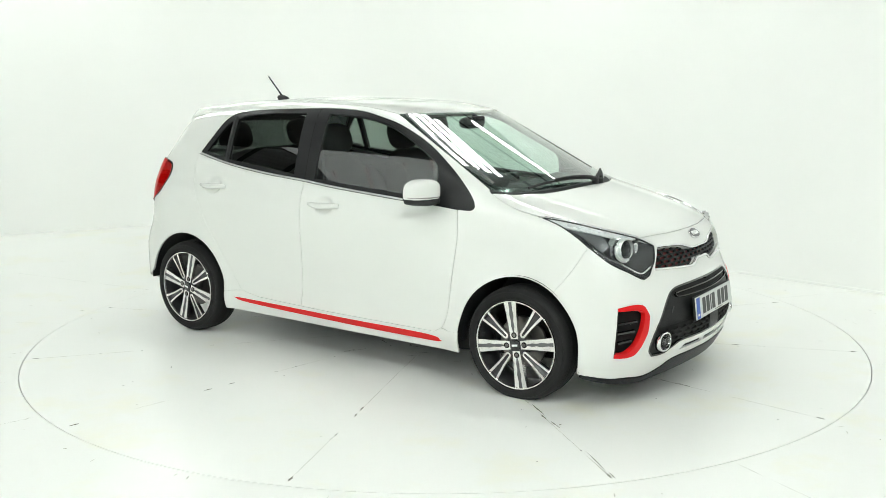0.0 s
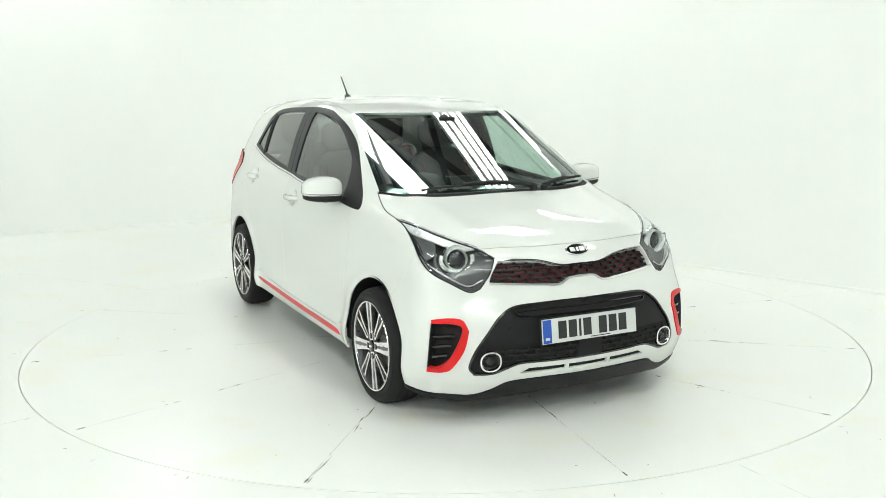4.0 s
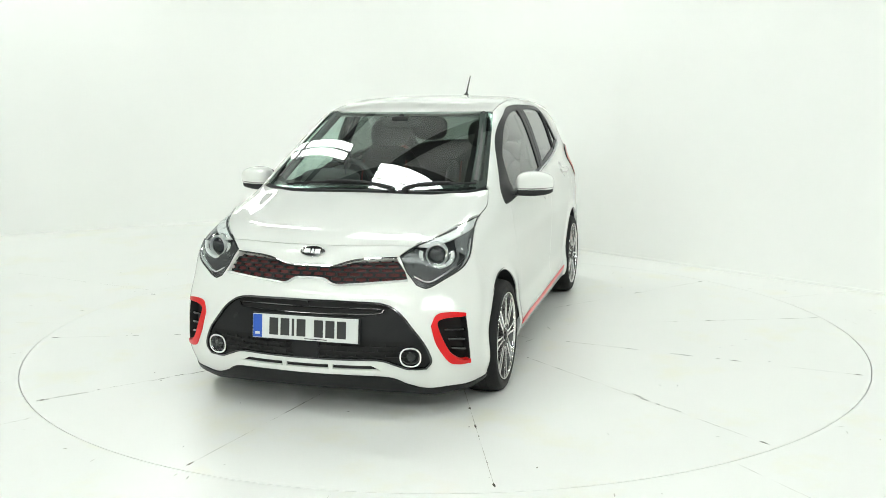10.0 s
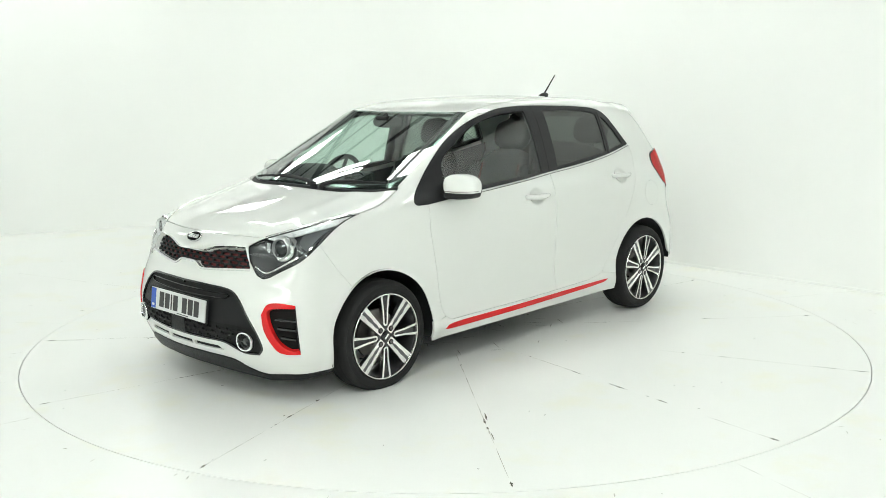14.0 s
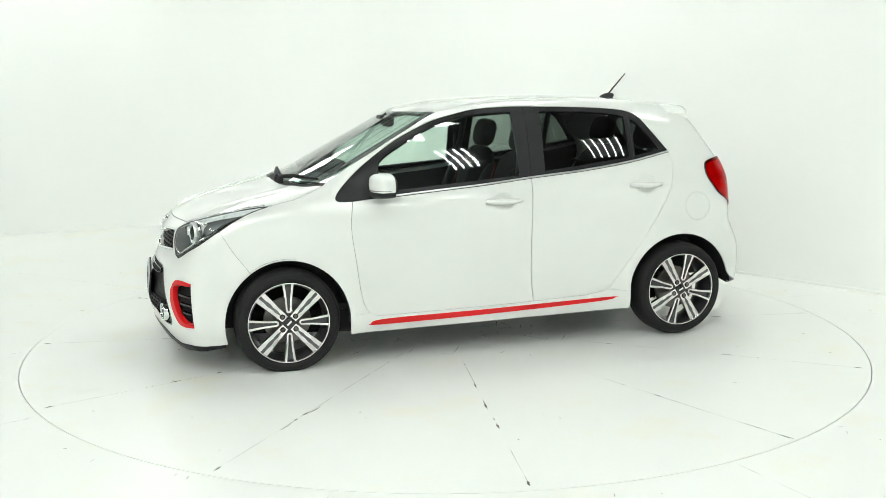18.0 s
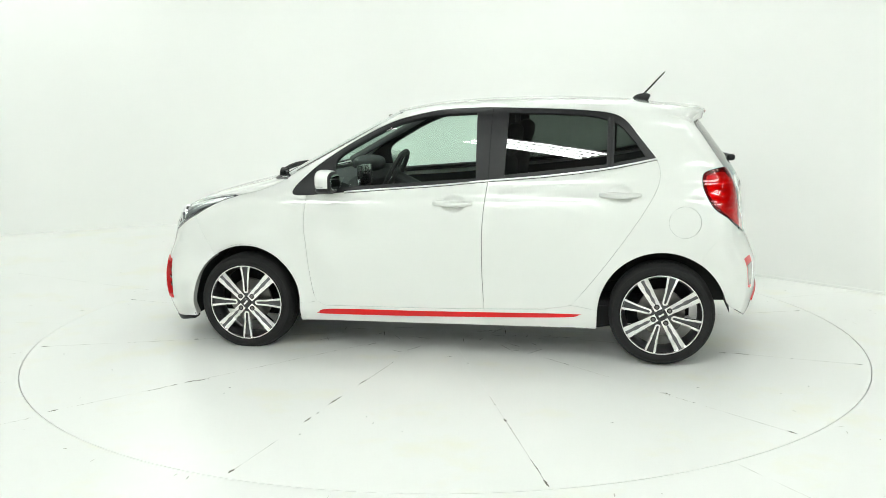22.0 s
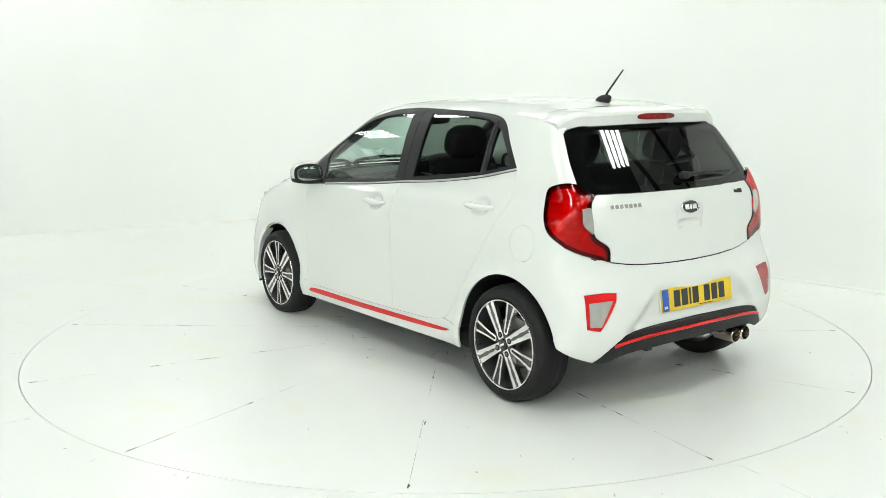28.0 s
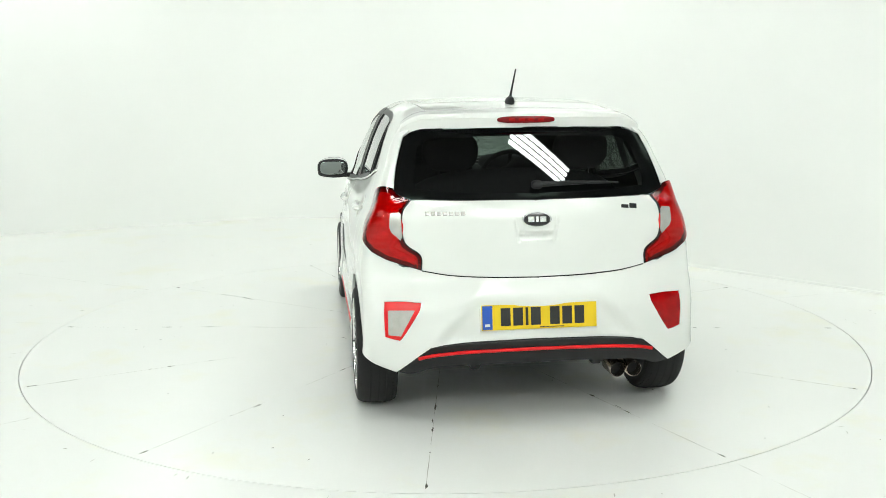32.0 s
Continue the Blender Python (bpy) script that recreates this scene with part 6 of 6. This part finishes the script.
part("bed", lathe([(0.0005, -0.03), (TABLE_R - 0.004, -0.03), (TABLE_R - 0.004, -0.10), (0.0005, -0.10)], 96, "Z"), SEAM_PALE, table, smooth=False)


def sector(k):
    bm = bmesh.new()
    g = 0.0002
    a0, a1 = radians(SEAM0 + 30 * k), radians(SEAM0 + 30 * (k + 1))
    r1 = TABLE_R - 0.002
    arcp = np.linspace(a0, a1, 15)
    off0, off1 = Vector((-math.sin(a0), math.cos(a0))) * g, Vector((math.sin(a1), -math.cos(a1))) * g
    pts = [Vector((0, 0)) + off0 * 8 + off1 * 8]
    for i, a in enumerate(arcp):
        p = Vector((r1 * math.cos(a), r1 * math.sin(a)))
        if i == 0:
            p += off0
        if i == 14:
            p += off1
        pts.append(p)
    prism([(p.x, p.y) for p in pts], -0.03, 0.0, bm=bm)
    part("sector", bm, FLOOR_PAINT, table, smooth=False)


for k in range(12):
    sector(k)


def chips(bm, at, ang, length, width, rng, z):
    """One flat ragged mark on the floor."""
    n = 9
    d, s = Vector((math.cos(ang), math.sin(ang))), Vector((-math.sin(ang), math.cos(ang)))
    up = [Vector(at) + d * length * (i / n - 0.5) + s * width * (0.25 + rng.random()) * math.sin(math.pi * (i + 0.3) / (n + 0.6)) for i in range(n + 1)]
    dn = [Vector(at) + d * length * (i / n - 0.5) - s * width * (0.25 + rng.random()) * math.sin(math.pi * (i + 0.3) / (n + 0.6)) for i in range(n + 1)]
    a, b = [bm.verts.new((p.x, p.y, z)) for p in up], [bm.verts.new((p.x, p.y, z)) for p in dn]
    for i in range(n):
        bm.faces.new((a[i], a[i + 1], b[i + 1], b[i]))


def table_marks():
    rng = random.Random(4)
    bm, pale = bmesh.new(), bmesh.new()
    for k in range(12):
        a = radians(SEAM0 + 30 * k)
        d = Vector((math.cos(a), math.sin(a)))
        # dirt in the joint, broken into stretches
        r = 0.5 + rng.random() * 0.4
        while r < 2.42:
            ln = 0.12 + rng.random() * 0.50
            r2 = min(r + ln, 2.45)
            if rng.random() < 0.85:
                chips(pale, d * (r + r2) / 2, a, r2 - r, 0.0012 + 0.0010 * rng.random(), rng, 0.0012)
            r = r2 + rng.random() * 0.09
        # worn chips by the bolts
        for rr in (1.73, 1.78 + 0.06 * rng.random(), 1.52 + 0.1 * rng.random()):
            if rng.random() < 0.40:
                chips(bm, d * rr, a, 0.03 + 0.05 * rng.random(), 0.005 + 0.004 * rng.random(), rng, 0.0018)
        chips(bm, d * 2.43, a, 0.05, 0.007, rng, 0.0018)
        for _ in range(3):
            rr = 0.8 + 1.5 * rng.random()
            chips(bm, d * rr, a + rng.uniform(-0.3, 0.3), 0.01 + 0.02 * rng.random(), 0.003, rng, 0.0018)
    for _ in range(46):
        a, r = rng.uniform(0, 6.283), 2.4 * math.sqrt(rng.random())
        chips(bm, (r * math.cos(a), r * math.sin(a)), rng.uniform(0, 3.1), 0.008 + 0.012 * rng.random(), 0.002 + 0.002 * rng.random(), rng, 0.0018)
    # heavier chips on single joints: joint, radius, length, width
    for deg, rr, ln, wd in ((285.8, 1.63, 0.16, 0.008), (285.8, 1.84, 0.10, 0.006), (285.7, 2.28, 0.22, 0.005), (285.7, 2.43, 0.06, 0.007), (255.5, 1.68, 0.05, 0.006), (255.5, 1.94, 0.05, 0.004),
                            (45.2, 1.51, 0.14, 0.010), (45.2, 1.20, 0.10, 0.006), (105.3, 1.05, 0.05, 0.008), (105.7, 1.74, 0.06, 0.007), (75.4, 2.27, 0.16, 0.005), (75.4, 2.45, 0.06, 0.009),
                            (15.9, 1.67, 0.10, 0.008), (15.6, 1.92, 0.09, 0.006), (315.5, 1.72, 0.08, 0.006), (135.4, 1.51, 0.09, 0.008), (135.2, 1.71, 0.05, 0.006), (165.7, 1.74, 0.06, 0.006)):
        a = radians(deg)
        chips(bm, (rr * math.cos(a), rr * math.sin(a)), a + rng.uniform(-0.05, 0.05), ln, wd * 0.6, rng, 0.0020)
    # crazed paint round the centre
    for _ in range(60):
        a, r = rng.uniform(0, 6.283), 0.25 + 0.55 * rng.random()
        chips(bm, (r * math.cos(a), r * math.sin(a)), a + rng.choice((0, 1.57)) + rng.uniform(-0.4, 0.4), 0.05 + 0.12 * rng.random(), 0.002, rng, 0.0022)
    o = part("joint_dirt", pale, SEAM_DIRT, table, "grey dirt in the joints", smooth=False)
    o["kind"] = "stuff"
    o = part("paint_chips", bm, CHIP, table, "dark chipped paint marks", smooth=False)
    o["kind"] = "stuff"


table_marks()


def floor_marks():
    rng = random.Random(9)
    bm = bmesh.new()
    for _ in range(150):
        a, r = rng.uniform(0, 6.283), 2.54 + 2.2 * rng.random() ** 1.5
        chips(bm, (r * math.cos(a), r * math.sin(a)), rng.uniform(0, 3.1), 0.01 + 0.03 * rng.random(), 0.002 + 0.003 * rng.random(), rng, 0.0015)
    # joints of the fixed floor run on from the ring
    for k, deg in enumerate((-62, -20, 18, 152, 176, 205, -100, -140)):
        a = radians(deg)
        d = Vector((math.cos(a), math.sin(a)))
        r = 2.53
        while r < 4.2:
            ln = 0.1 + 0.3 * rng.random()
            chips(bm, d * (r + ln / 2), a, ln, 0.0016, rng, 0.0012)
            r += ln + 0.15 * rng.random()
    o = part("floor_scuffs", bm, SEAM_PALE, fl, "thin scuffs and joints", smooth=False)
    o["kind"] = "stuff"


floor_marks()


# ---- what turns: the table, and the car standing on it ----
TURN = 7.10
CAR_AT, CAR_HEADING = Vector((-0.193, -0.062)), -34.72


def motions():
    rows_table, rows_car = [], []
    for k in range(65):
        t = 0.5 * k
        a = -TURN * t
        c, s = math.cos(radians(a)), math.sin(radians(a))
        rows_table.append((t, pose(0, 0, 0, 0, 0, a)))
        rows_car.append((t, pose(c * CAR_AT.x - s * CAR_AT.y, s * CAR_AT.x + c * CAR_AT.y, 0, 0, 0, CAR_HEADING + a)))
    walk(table, rows_table)
    walk(car, rows_car)


motions()
